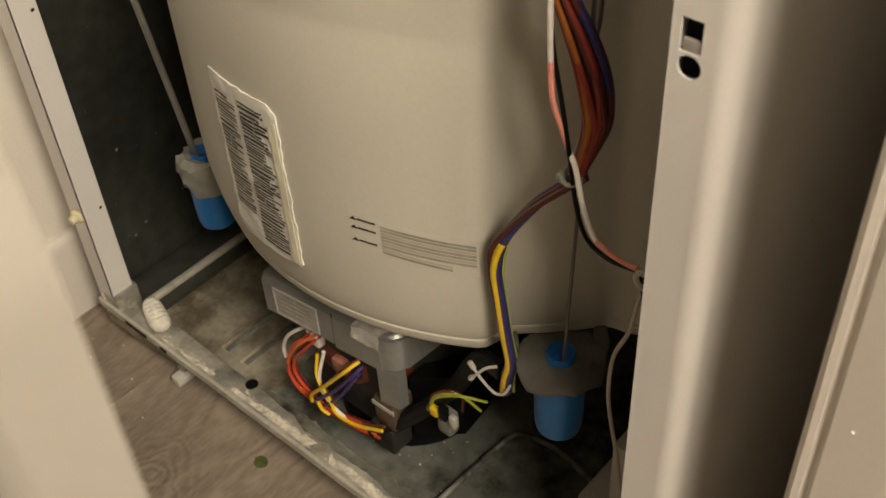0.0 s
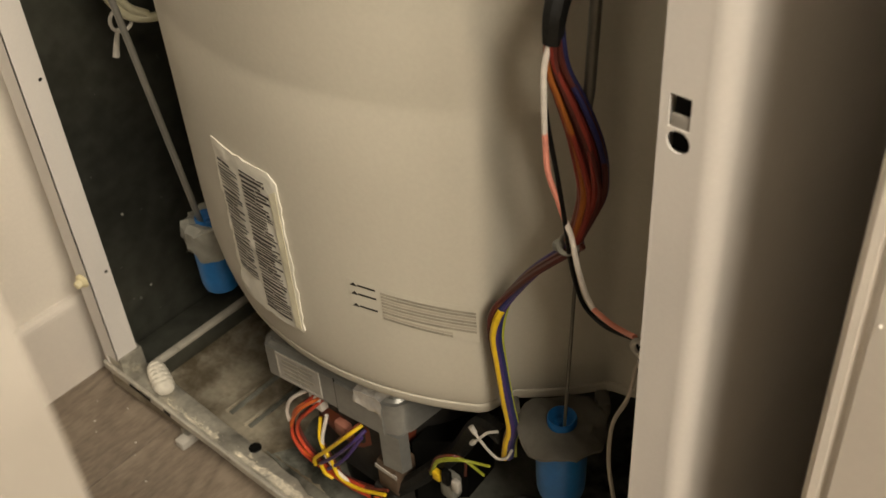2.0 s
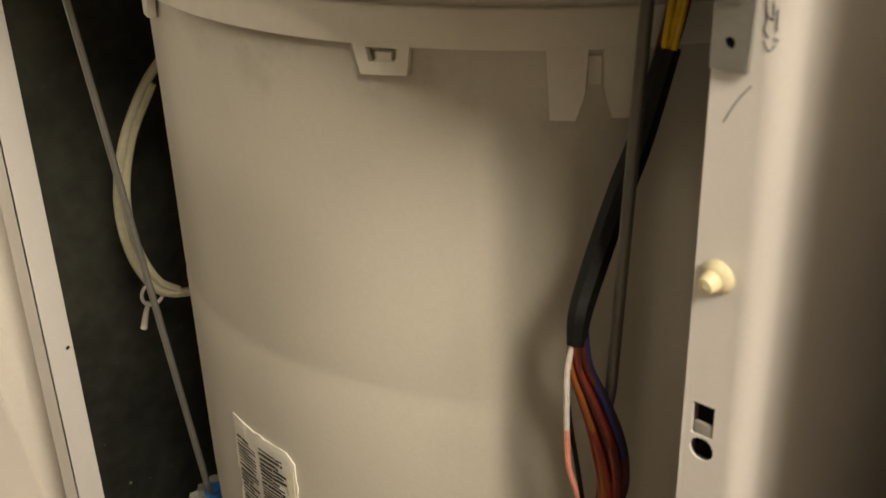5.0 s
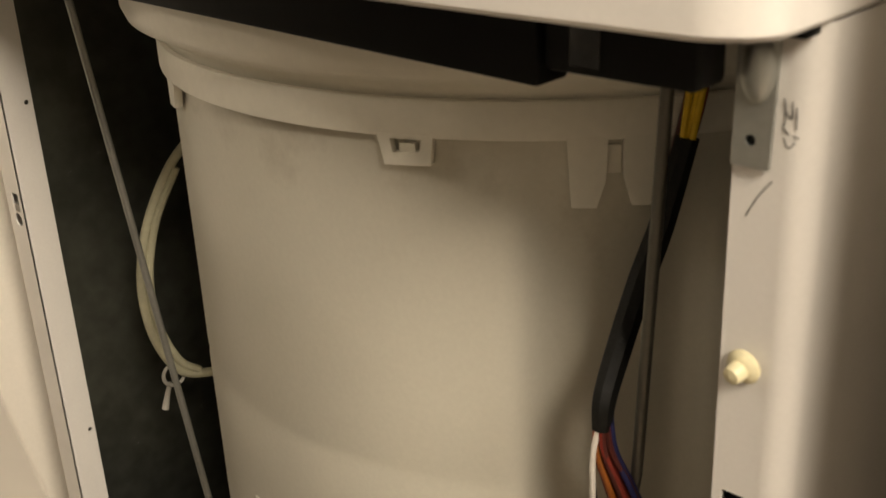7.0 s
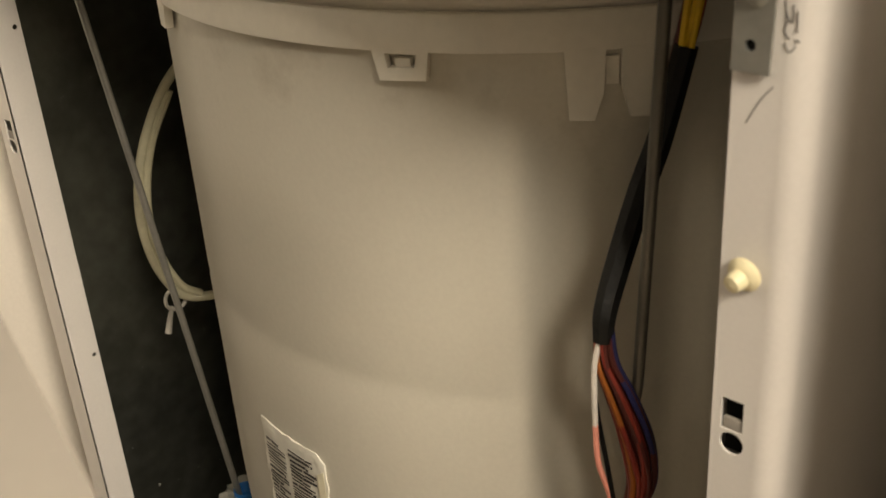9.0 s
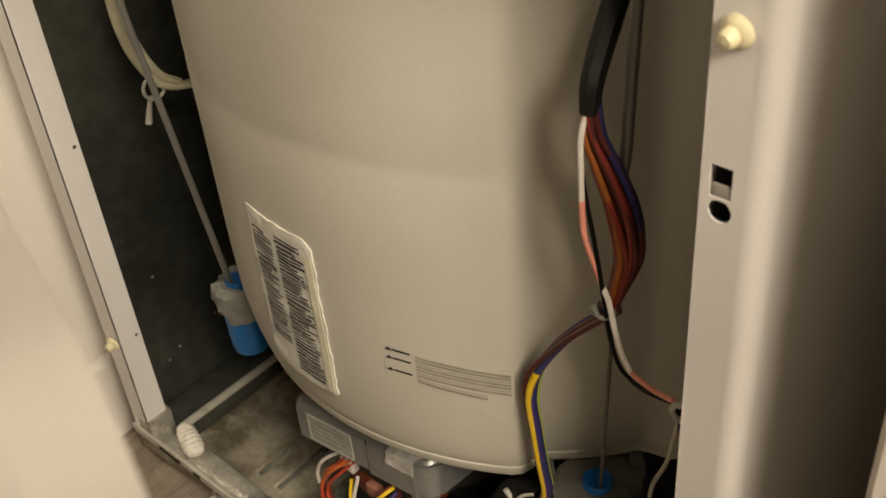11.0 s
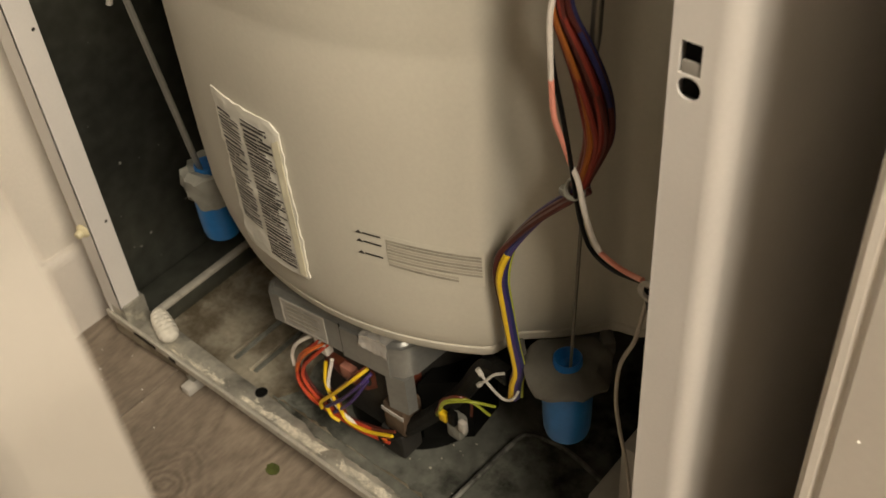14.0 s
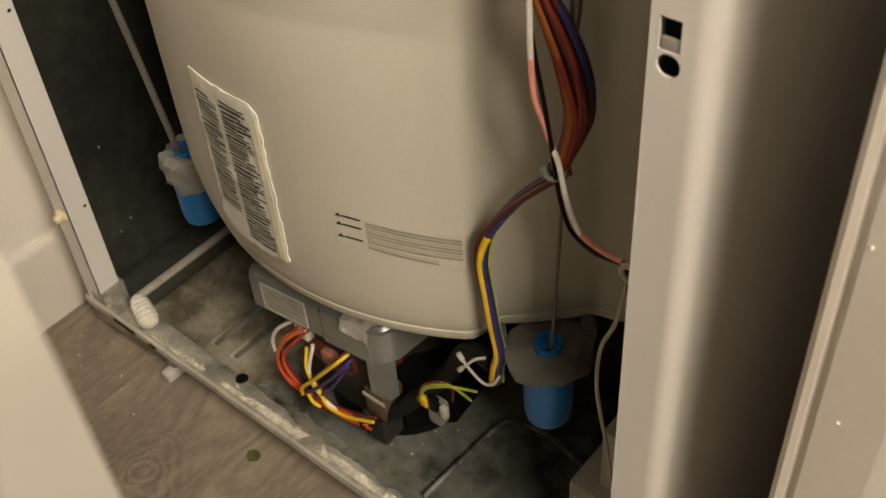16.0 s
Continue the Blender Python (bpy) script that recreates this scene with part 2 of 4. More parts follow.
# ---- building helpers ----
def mesh_of(bm, name, mat, smooth=True):
    me = bpy.data.meshes.new(name)
    bmesh.ops.recalc_face_normals(bm, faces=bm.faces)
    bm.to_mesh(me)
    bm.free()
    me.materials.append(mat)
    if smooth:
        for p in me.polygons:
            p.use_smooth = True
        me.set_sharp_from_angle(angle=radians(38))
    return me


def part(name, bm, mat, parent=None, label="", smooth=True):
    ob = new(name, mesh_of(bm, name, mat, smooth))
    ob.parent = parent
    if label:
        tagged(ob, label)
    return ob


def box(x0, x1, y0, y1, z0, z1, bevel=0.0, segments=2, bm=None):
    own = bmesh.new()
    bmesh.ops.create_cube(own, size=1)
    for v in own.verts:
        v.co = ((x0 + x1) / 2 + v.co.x * (x1 - x0), (y0 + y1) / 2 + v.co.y * (y1 - y0), (z0 + z1) / 2 + v.co.z * (z1 - z0))
    if bevel:
        bmesh.ops.bevel(own, geom=own.edges[:], offset=bevel, segments=segments, affect="EDGES", profile=0.5)
    if bm is None:
        return own
    tmp = bpy.data.meshes.new("tmp")
    own.to_mesh(tmp)
    own.free()
    bm.from_mesh(tmp)
    bpy.data.meshes.remove(tmp)
    return bm


def lathe(profile, centre=(0, 0), steps=48, bm=None, start=0.0, end=360.0):
    """Turns (radius, z) pairs round a vertical axis."""
    bm = bm or bmesh.new()
    full = abs(end - start) >= 359.9
    count = steps if full else steps + 1
    rings = []
    for i in range(count):
        a = radians(start + (end - start) * i / steps)
        rings.append([bm.verts.new((centre[0] + r * math.cos(a), centre[1] + r * math.sin(a), z)) for r, z in profile])
    for i in range(steps):
        p, q = rings[i], rings[(i + 1) % count]
        for k in range(len(profile) - 1):
            bm.faces.new((p[k], q[k], q[k + 1], p[k + 1]))
    return bm


def smooth_line(points, per=6):
    """A Catmull-Rom line through the points."""
    pts = [Vector(p) for p in points]
    pts = [2 * pts[0] - pts[1]] + pts + [2 * pts[-1] - pts[-2]]
    line = []
    for i in range(1, len(pts) - 2):
        a, b, c, d = pts[i - 1:i + 3]
        for k in range(per):
            t = k / per
            line.append(0.5 * (2 * b + (c - a) * t + (2 * a - 5 * b + 4 * c - d) * t * t + (3 * b - a - 3 * c + d) * t ** 3))
    line.append(pts[-2])
    return line


def sweep(line, radius, sides=8, bm=None, flat=1.0):
    """A tube along a line; radius is a number or a function of 0..1."""
    bm = bm or bmesh.new()
    up, rings = Vector((0.31, 0.2, 0.93)), []
    for i, p in enumerate(line):
        way = (line[min(i + 1, len(line) - 1)] - line[max(i - 1, 0)]).normalized()
        side = way.cross(up).normalized()
        up = side.cross(way).normalized()
        r = radius(i / (len(line) - 1)) if callable(radius) else radius
        rings.append([bm.verts.new(p + r * (math.cos(a) * side + flat * math.sin(a) * up))
                      for a in (2 * math.pi * k / sides for k in range(sides))])
    for p, q in zip(rings, rings[1:]):
        for k in range(sides):
            bm.faces.new((p[k], p[(k + 1) % sides], q[(k + 1) % sides], q[k]))
    bm.faces.new(rings[0])
    bm.faces.new(rings[-1][::-1])
    return bm


def wire(name, points, radius, mat, parent, label="", per=6, sides=8):
    return part(name, sweep(smooth_line(points, per), radius, sides), mat, parent, label)


def bundle(points, mats, wire_radius, spread, parent, twist=150.0, name="wire"):
    """Wires round a common line, twisted a little; spread is a function of 0..1."""
    line = smooth_line(points, 7)
    for k, mat in enumerate(mats):
        own = []
        ring = 0.45 if k % 3 == 0 else 1.0
        for i, p in enumerate(line):
            t = i / (len(line) - 1)
            a = radians(360 * k / len(mats) + twist * t + 14 * math.sin(5 * t + 2 * k))
            s = spread(t) * ring
            own.append(p + Vector((s * 0.85 * math.cos(a), s * 0.75 * math.sin(a), 0.3 * s * math.cos(a + 1))))
        part(name, sweep(own, wire_radius, 7), mat, parent)


def outline_plate(outer, holes, depth, axis_point, bm=None):
    """A plate with holes: 2D loops, set in space by axis_point(u, v, w), w from 0 to depth."""
    bm = bm or bmesh.new()
    edges, loops = [], []
    for loop in [outer] + holes:
        vs = [bm.verts.new(axis_point(u, v, 0)) for u, v in loop]
        loops.append(vs)
        edges += [bm.edges.new((vs[i], vs[(i + 1) % len(vs)])) for i in range(len(vs))]
    got = bmesh.ops.triangle_fill(bm, edges=edges, use_beauty=True)
    faces = [f for f in got["geom"] if isinstance(f, bmesh.types.BMFace)]
    back = bmesh.ops.extrude_face_region(bm, geom=faces)
    move = Vector(axis_point(0, 0, depth)) - Vector(axis_point(0, 0, 0))
    bmesh.ops.translate(bm, verts=[v for v in back["geom"] if isinstance(v, bmesh.types.BMVert)], vec=move)
    return bm


def circle(u, v, r, n=16):
    return [(u + r * math.cos(2 * math.pi * i / n), v + r * math.sin(2 * math.pi * i / n)) for i in range(n)]


def square(u0, u1, v0, v1):
    return [(u0, v0), (u1, v0), (u1, v1), (u0, v1)]


def strip(profile, z0, z1, bm=None):
    """A sheet standing upright on an (x, y) line."""
    bm = bm or bmesh.new()
    low = [bm.verts.new((x, y, z0)) for x, y in profile]
    high = [bm.verts.new((x, y, z1)) for x, y in profile]
    for i in range(len(profile) - 1):
        bm.faces.new((low[i], low[i + 1], high[i + 1], high[i]))
    return bm


def prism(outline, z0, z1, bm=None):
    """A closed (x, y) outline with height."""
    bm = bm or bmesh.new()
    low = [bm.verts.new((x, y, z0)) for x, y in outline]
    high = [bm.verts.new((x, y, z1)) for x, y in outline]
    for i in range(len(outline)):
        j = (i + 1) % len(outline)
        bm.faces.new((low[i], low[j], high[j], high[i]))
    bm.faces.new(low[::-1])
    bm.faces.new(high)
    return bm


def thing(name, label, category, place=(0, 0, 0), kind="", group=""):
    ob = new(name)
    ob.location = place
    ob.empty_display_size = 0.05
    return tagged(ob, label, category, group, kind)


# ---- the setting ----
W, D, LIP, ZT = 0.686, 0.66, 0.033, 0.8258
GAP_L, WALL_R = -0.046, 0.7693


def setting(name, bm, mat, label, category):
    return tagged(part(name, bm, mat, None, "", False), label, category, kind="structure")


floor_slab = setting("floor", box(-1.6, 3.6, -2.4, 0.9, -0.06, -0.004), PLANK, "grey-brown wood-look vinyl plank floor", "floor")
setting("wall_left", box(GAP_L - 0.1, GAP_L, -0.16, 0.9, 0, 2.42), WALL, "cream painted closet wall beside the washer", "wall")
setting("wall_back", box(GAP_L - 0.1, 1.2, 0.80, 0.9, 0, 2.42), WALL, "cream painted closet back wall", "wall")
setting("wall_right", box(WALL_R, WALL_R + 0.1, 0.0224, 0.80, 0, 2.42), WALL, "cream painted closet wall beside the washer", "wall")
# wall_front_left takes the darkened low-bounce colour instead of the cream
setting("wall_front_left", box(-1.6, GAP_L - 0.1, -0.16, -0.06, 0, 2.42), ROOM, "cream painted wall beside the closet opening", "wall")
setting("wall_front_right", box(WALL_R + 0.1, 3.6, 0.0224, 0.13, 0, 2.42), WALL, "cream painted wall beside the closet opening", "wall")
setting("wall_header", box(GAP_L, WALL_R, -0.14, -0.06, 2.08, 2.42), WALL, "cream painted wall over the closet opening", "wall")
# added walls out of view, kept dark to hold down the bounce
setting("wall_south", box(-1.6, 3.6, -2.4, -2.3, 0, 2.42), DIM, "unseen room wall, darkened to cut bounced light", "wall")
setting("wall_west", box(-1.7, -1.6, -2.4, 0.0, 0, 2.42), ROOM, "unseen room wall, darkened to cut bounced light", "wall")
setting("wall_east", box(3.6, 3.7, -2.4, 0.13, 0, 2.42), DIM, "unseen room wall, darkened to cut bounced light", "wall")
setting("ceiling", box(-1.7, 3.7, -2.4, 0.9, 2.42, 2.5), CEIL, "white painted ceiling", "ceiling")

bm = bmesh.new()
prof = [(0, 0), (0.009, 0), (0.009, 0.096), (0.0084, 0.100), (0.0068, 0.1035), (0.0038, 0.106), (0, 0.107)]
for y in (-0.16, 0.8):
    for u, z in prof:
        bm.verts.new((GAP_L + u, y, z))
bm.verts.ensure_lookup_table()
for i in range(len(prof)):
    j = (i + 1) % len(prof)
    bm.faces.new([bm.verts[k] for k in (i, j, j + len(prof), i + len(prof))])
bm.faces.new([bm.verts[k] for k in range(len(prof))])
bm.faces.new([bm.verts[k + len(prof)] for k in range(len(prof))])
setting("baseboard", bm, TRIM, "white painted baseboard along the closet wall", "baseboard")

# casing on the right of the opening: rounded nose, shallow step, flat
casing = [(0.7531, 0.0224), (0.7531, -0.0158), (0.7543, -0.0194), (0.7571, -0.021), (0.7607, -0.0208), (0.7624, -0.0194),
          (0.7638, -0.0197), (0.7664, -0.0226), (0.7961, -0.0261), (0.823, -0.0256), (0.829, -0.0229), (0.8312, 0.0224)]
setting("trim", prism(casing, 0, 2.1), TRIM, "cream painted moulded door casing with small scuffs", "trim")

trim = bpy.data.objects["trim"]
for x, z, s in ((0.7690, 0.5718, 0.0005), (0.7762, 0.4689, 0.0006)):
    chip = box(x - s, x + s * 1.6, -0.0248, -0.0211, z - s * 0.5, z + s * 0.9, s * 0.3, 1)
    part("paint_chip", chip, CRUMB, trim, "small white paint chip")

# ---- the washer's front panel, taken off and set upright before the machine ----
def loose_panel(corner, along, wide, high, deep, radius):
    """A stamped sheet panel with rounded corners and rolled edges, turned back all round."""
    back = Vector((-along.y, along.x, 0))
    back = back if back.y > 0 else -back
    loops = []
    for inset, w in ((0.0, deep), (0.0, 0.009), (0.0008, 0.0052), (0.0028, 0.0022), (0.0060, 0.0005), (0.0095, 0.0)):
        loop = []
        for cu, cz, a0 in ((radius, high - radius, 90), (wide - radius, high - radius, 0), (wide - 0.006, 0.006, 270), (0.006, 0.006, 180)):
            rr = max(0.001, (radius if cz > 0.1 else 0.006) - inset)
            cu = cu if cz > 0.1 else (cu + (inset if cu < 0.1 else -inset))
            for k in range(9):
                a = radians(a0 + 90 - 90 * k / 8)
                loop.append((cu + rr * math.cos(a), max(inset, cz + rr * math.sin(a))))
        loops.append([corner + along * u + back * w + Vector((0, 0, z)) for u, z in loop])
    made = []
    for chosen, cap in ((loops[:2], 0), (loops[1:], -1)):
        bm = bmesh.new()
        rings = [[bm.verts.new(c) for c in loop] for loop in chosen]
        for p, q in zip(rings, rings[1:]):
            for i in range(len(p)):
                j = (i + 1) % len(p)
                bm.faces.new((p[i], p[j], q[j], q[i]))
        bm.faces.new(rings[cap])
        made.append(bm)
    return made


panel = thing("front_panel", "washer front panel taken off, white enamel darkened, standing upright on the floor", "appliance panel")
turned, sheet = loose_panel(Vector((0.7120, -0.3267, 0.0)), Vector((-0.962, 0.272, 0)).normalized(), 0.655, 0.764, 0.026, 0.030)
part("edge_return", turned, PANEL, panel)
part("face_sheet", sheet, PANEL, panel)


# ---- the washing machine ----
washer = thing("washing_machine", "white top-loading washer with its front panel taken off", "washing machine")


def arc(cx, cy, r, a0, a1, n=8):
    return [(cx + r * math.cos(radians(a0 + (a1 - a0) * i / n)), cy + r * math.sin(radians(a0 + (a1 - a0) * i / n))) for i in range(n + 1)]


def mirrored(profile, right):
    return [(W - x, y) for x, y in profile] if right else profile


for right in (False, True):
    bend = arc(0.011, 0.011, 0.011, 270, 180)
    outer = [(0.0125, 0)] + bend + [(0, 0.2), (0, D)]
    inner = [(0.0014, D), (0.0014, 0.2)] + arc(0.011, 0.011, 0.0096, 180, 270) + [(0.0125, 0.0014)]
    side = part("side_panel", prism(mirrored(outer + inner, right), 0.03, ZT), WHITE, washer, "white enamelled steel side")
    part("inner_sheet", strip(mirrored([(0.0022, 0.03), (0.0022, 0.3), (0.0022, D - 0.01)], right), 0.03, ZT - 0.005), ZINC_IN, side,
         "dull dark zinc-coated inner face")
    def place_front(u, v, w, right=right):
        return (W - u if right else u, w + 0.0001, v)
    hole_list = [square(0.018, 0.0285, 0.6060, 0.6222), circle(0.0228, 0.5992, 0.0058)]
    front = part("front_flange", outline_plate(square(0.0120, LIP, 0.062, ZT), hole_list, 0.0014, place_front), WHITE, side, smooth=False)
    part("spring_tab", box(*sorted((abs(W * right - 0.0182), abs(W * right - 0.0278))), 0.0008, 0.0028, 0.6035, 0.6122, 0.0008), PANEL, side,
         "small bent steel tab below the square hole")
    # black plate supplies the shade seen through the holes
    part("hole_shade", box(*sorted((abs(W * right - 0.014), abs(W * right - 0.031))), 0.010, 0.012, 0.588, 0.630), BLACK, side,
         "black plate standing in for the shade behind the holes")
    def place_lip(u, v, w, right=right):
        return (W - LIP + w if right else LIP - w, u, v)
    dots = [circle(0.0205, z, 0.0021, 10) for z in (0.174, 0.395, 0.694)]
    part("inner_lip", outline_plate(square(0.0, 0.0255, 0.062, ZT), dots, 0.0012, place_lip), WHITE, side, smooth=False)

rnd = random.Random(21)
bm = bmesh.new()
for i in range(20):
    y, z, s = rnd.uniform(0.03, 0.16), rnd.choice((rnd.uniform(0.04, 0.34), rnd.uniform(0.04, 0.2))), rnd.choice((0.0004, 0.0005, 0.0006, 0.0011))
    box(0.0022, 0.0022 + s * 0.6, y - s, y + s * rnd.uniform(0.6, 1.6), z - s, z + s * rnd.uniform(0.6, 1.8), s * 0.2, 1, bm)
tagged(part("lint", bm, CLOUDY, washer, "pale lint flecks on the zinc sheet"), kind="stuff")
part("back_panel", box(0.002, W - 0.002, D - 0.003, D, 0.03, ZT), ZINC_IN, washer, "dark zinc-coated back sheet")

# top cover with rounded corners and a rolled lower edge
cover = [(0.02, D), (0.0, D)] + arc(0.024, -0.028, 0.024, 180, 270, 6) + arc(W - 0.024, -0.028, 0.024, 270, 360, 6) + [(W, D)]
cover = [(x if 0.01 < x < W - 0.01 else (x - 0.002 if x < 0.3 else x + 0.002), y) for x, y in cover[1:]]
bm = bmesh.new()
levels = [(0.004, 0.8265), (0.0, 0.829), (0.0, 0.90), (0.004, 0.912), (0.016, 0.92), (0.2, 0.922)]
mid = (W / 2, D / 2)
rings = []
for inset, z in [(0.010, 0.8272)] + levels:
    ring = []
    for x, y in cover:
        dx, dy = mid[0] - x, mid[1] - y
        n = math.hypot(dx, dy)
        ring.append(bm.verts.new((x + dx / n * inset, y + dy / n * inset, z)))
    rings.append(ring)
for p, q in zip(rings, rings[1:]):
    for i in range(len(p)):
        j = (i + 1) % len(p)
        bm.faces.new((p[i], p[j], q[j], q[i]))
bm.faces.new(rings[-1])
part("top_cover", bm, WHITE, washer, "white enamelled top cover with rounded corner")

# dark plastic wiring channel below the cover
bm = bmesh.new()
box(0.15, 0.582, -0.030, -0.008, 0.807, 0.835, 0.003, 2, bm)
for v in bm.verts:
    if v.co.z < 0.815:
        v.co.z -= 0.012 * max(0.0, (v.co.x - 0.215) / 0.36)
channel = part("wiring_channel", bm, BLACK, washer, "black plastic wiring channel")
part("channel_end", box(0.583, 0.652, -0.028, -0.006, 0.802, 0.835, 0.003), BLACK, channel)
part("clear_tape", box(0.597, 0.611, -0.0290, -0.0276, 0.806, 0.824, 0.0005), GLOSS, channel, "shiny black tape")

# base pan, raised front rail and side strip
pan = part("base_pan", box(0.004, W - 0.004, 0.026, D, 0.012, 0.020), ZINC, washer, "dirty zinc-coated base pan")
bm = bmesh.new()
rail_prof = [(0.026, 0.0352), (0.014, 0.0356), (0.004, 0.0360), (0.0, 0.0372), (0.0, 0.0415), (0.0012, 0.0442), (0.004, 0.045), (0.020, 0.0445), (0.0265, 0.042), (0.030, 0.034), (0.031, 0.0195)]
cuts = [0.004 + (W - 0.008) * i / 60 for i in range(61)]
rows = []
for x in cuts:
    wob = 0.0007 * math.sin(x * 41) + 0.0005 * math.sin(x * 97 + 1)
    wide = 1.0 + 0.06 * math.sin(x * 23)
    rows.append([bm.verts.new((x, y * wide if y > 0.015 else y, z + (wob if z > 0.03 else 0))) for y, z in rail_prof])
for p, q in zip(rows, rows[1:]):
    for k in range(len(rail_prof) - 1):
        bm.faces.new((p[k], q[k], q[k + 1], p[k + 1]))
rail = part("front_rail", bm, RAIL, washer, "corroded zinc-coated front rail with white residue")
bm = bmesh.new()
rows = []
for x in cuts:
    lean = 0.0006 * noise.noise(Vector((x * 18, 0, 2)))
    rows.append([bm.verts.new((x, y + lean, z)) for y, z in ((0.0008, 0.0362), (-0.0020, 0.0366), (-0.0024, 0.0466), (-0.0010, 0.0480), (0.0010, 0.0474))])
for p, q in zip(rows, rows[1:]):
    for k in range(5):
        bm.faces.new((p[k], q[k], q[(k + 1) % 5], p[(k + 1) % 5]))
part("rail_lip", bm, LIPZ, rail, "pale zinc-coated turned-up edge")
skirt = [(0.006, 0.0130), (0.05, 0.0145), (0.10, 0.0190), (0.128, 0.0235), (0.134, 0.0305), (0.21, 0.0350), (0.21, 0.0368), (0.006, 0.0368)]
part("rail_skirt", outline_plate(skirt, [], 0.0012, lambda u, v, w: (u, 0.0012 + w, v)), ZINC, rail, "dull brown zinc-coated skirt below the rail", False)
rnd = random.Random(8)
bm = bmesh.new()
for i in range(260):
    x = rnd.choice((rnd.uniform(0.23, 0.62), rnd.uniform(0.30, 0.52), rnd.uniform(0.10, 0.24)))
    y = 0.0045 + abs(rnd.gauss(0, 0.0042)) * (1.0 + 0.9 * noise.noise(Vector((x * 40, 0, 0))))
    s = rnd.uniform(0.0003, 0.0010) * (1.7 if i % 9 == 0 else 1.0) * (1 + 0.7 * noise.noise(Vector((x * 60, 5, 0))))
    spin = [0.5 + rnd.random() * 0.8 for _ in range(8)]
    low = [bm.verts.new((x + 1.7 * s * c * math.cos(k * 0.785), y + s * c * math.sin(k * 0.785), 0.0448)) for k, c in enumerate(spin)]
    high = [bm.verts.new((x + (v.co.x - x) * 0.75, y + (v.co.y - y) * 0.75, 0.0458 + 0.3 * s * rnd.random())) for v in low]
    bm.faces.new(high)
    for k in range(8):
        bm.faces.new((low[k], low[(k + 1) % 8], high[(k + 1) % 8], high[k]))
near, far = [], []
for i in range(161):
    x = 0.105 + 0.56 * i / 160
    wide = max(0.0004, (0.0058 if i < 40 else 0.0080) * min(1.0, 0.25 + i / 60) * (1 + (1.1 if i < 40 else 0.5) * noise.noise(Vector((x * 38, 1, 0))) + 0.5 * noise.noise(Vector((x * 150, 4, 0)))))
    near.append((x, 0.0042 + 0.0012 * noise.noise(Vector((x * 80, 9, 0)))))
    far.append((x, near[-1][1] + wide))
part("residue_film", prism(near + far[::-1], 0.0440, 0.0456), FILM, rail, "cream dried residue smeared along the rail")
tagged(part("residue", bm, CRUST, rail, "pale crusty residue along the rail"), kind="stuff")
near, far = [], []
for i in range(91):
    x = 0.235 + 0.44 * i / 90
    swell = min(1.0, i / 14) * (1 + 0.35 * noise.noise(Vector((x * 30, 2, 0))))
    near.append((x, 0.0262 - (0.0085 + 0.004 * noise.noise(Vector((x * 55, 7, 0))) + 0.002 * noise.noise(Vector((x * 190, 3, 0)))) * swell))
    far.append((x, 0.0268))
part("rail_grime", prism(near + far[::-1], 0.0440, 0.0460), DARK_GLOSS, rail, "dark greasy grime along the back of the rail")
# rail openings are uncut; black solids give the shade inside them
part("rail_hole_shade", lathe([(0.0001, 0.0454), (0.0058, 0.0454), (0.0066, 0.0446)], (0.222, 0.0225), 20), BLACK, rail, "black disc for the shade inside a round rail hole")
for x0, x1 in ((0.05, 0.085), (0.108, 0.118)):
    part("rail_slot_shade", box(x0, x1, -0.0032, -0.0018, 0.0385, 0.0425, 0.0004), BLACK, rail, "black bar for the shade inside a slot in the rail face")
part("corner_post", box(0.004, 0.036, 0.0015, 0.030, 0.014, 0.064, 0.002), RAIL, washer)
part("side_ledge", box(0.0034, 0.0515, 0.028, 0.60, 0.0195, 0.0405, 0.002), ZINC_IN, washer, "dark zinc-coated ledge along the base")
part("side_strip", box(0.0450, 0.0530, 0.028, 0.56, 0.0407, 0.0475, 0.002), LIPZ, washer, "pale zinc-coated strip along the base")
for x in (0.148, 0.178):
    part("pan_groove", box(x - 0.003, x + 0.003, 0.048, 0.118, 0.018, 0.0212, 0.001), DARK_GLOSS, pan, "dark groove in the pan")
    part("pan_rib", box(x - 0.0082, x - 0.0038, 0.046, 0.120, 0.018, 0.0230, 0.002), ZINC, pan)
edge_a = [(0.222 + 0.05 * t + 0.018 * noise.noise(Vector((t * 9, 1, 0))), 0.037 + 0.40 * t) for t in (i / 40 for i in range(41))]
edge_b = [(0.68 - 0.455 * t, 0.037 + 0.003 + 0.006 * noise.noise(Vector((t * 13, 4, 0))) + 0.005 * noise.noise(Vector((t * 60, 4, 0)))) for t in (i / 80 for i in range(80))]
part("dark_pan_patch", prism(edge_a[::-1] + edge_b[::-1] + [(0.68, 0.437)], 0.0196, 0.0207), DARK_GLOSS, pan, "dark glossy patch on the right of the pan")
bm = bmesh.new()
sweep(smooth_line([(0.443, 0.036, 0.026), (0.446, 0.08, 0.028), (0.449, 0.135, 0.027), (0.457, 0.152, 0.027), (0.493, 0.158, 0.026),
                   (0.54, 0.149, 0.026), (0.60, 0.136, 0.026)], 5), 0.0026, 8, bm)
part("pan_fold", bm, SCUFF, pan, "scuffed folded edge in the base pan")
part("pan_step", prism([(0.446, 0.034), (0.66, 0.034), (0.66, 0.13), (0.54, 0.149), (0.493, 0.157), (0.456, 0.151), (0.449, 0.13)], 0.018, 0.0255), DARK_GLOSS, pan, "dark glossy raised step in the pan")
rnd = random.Random(14)
bm = bmesh.new()
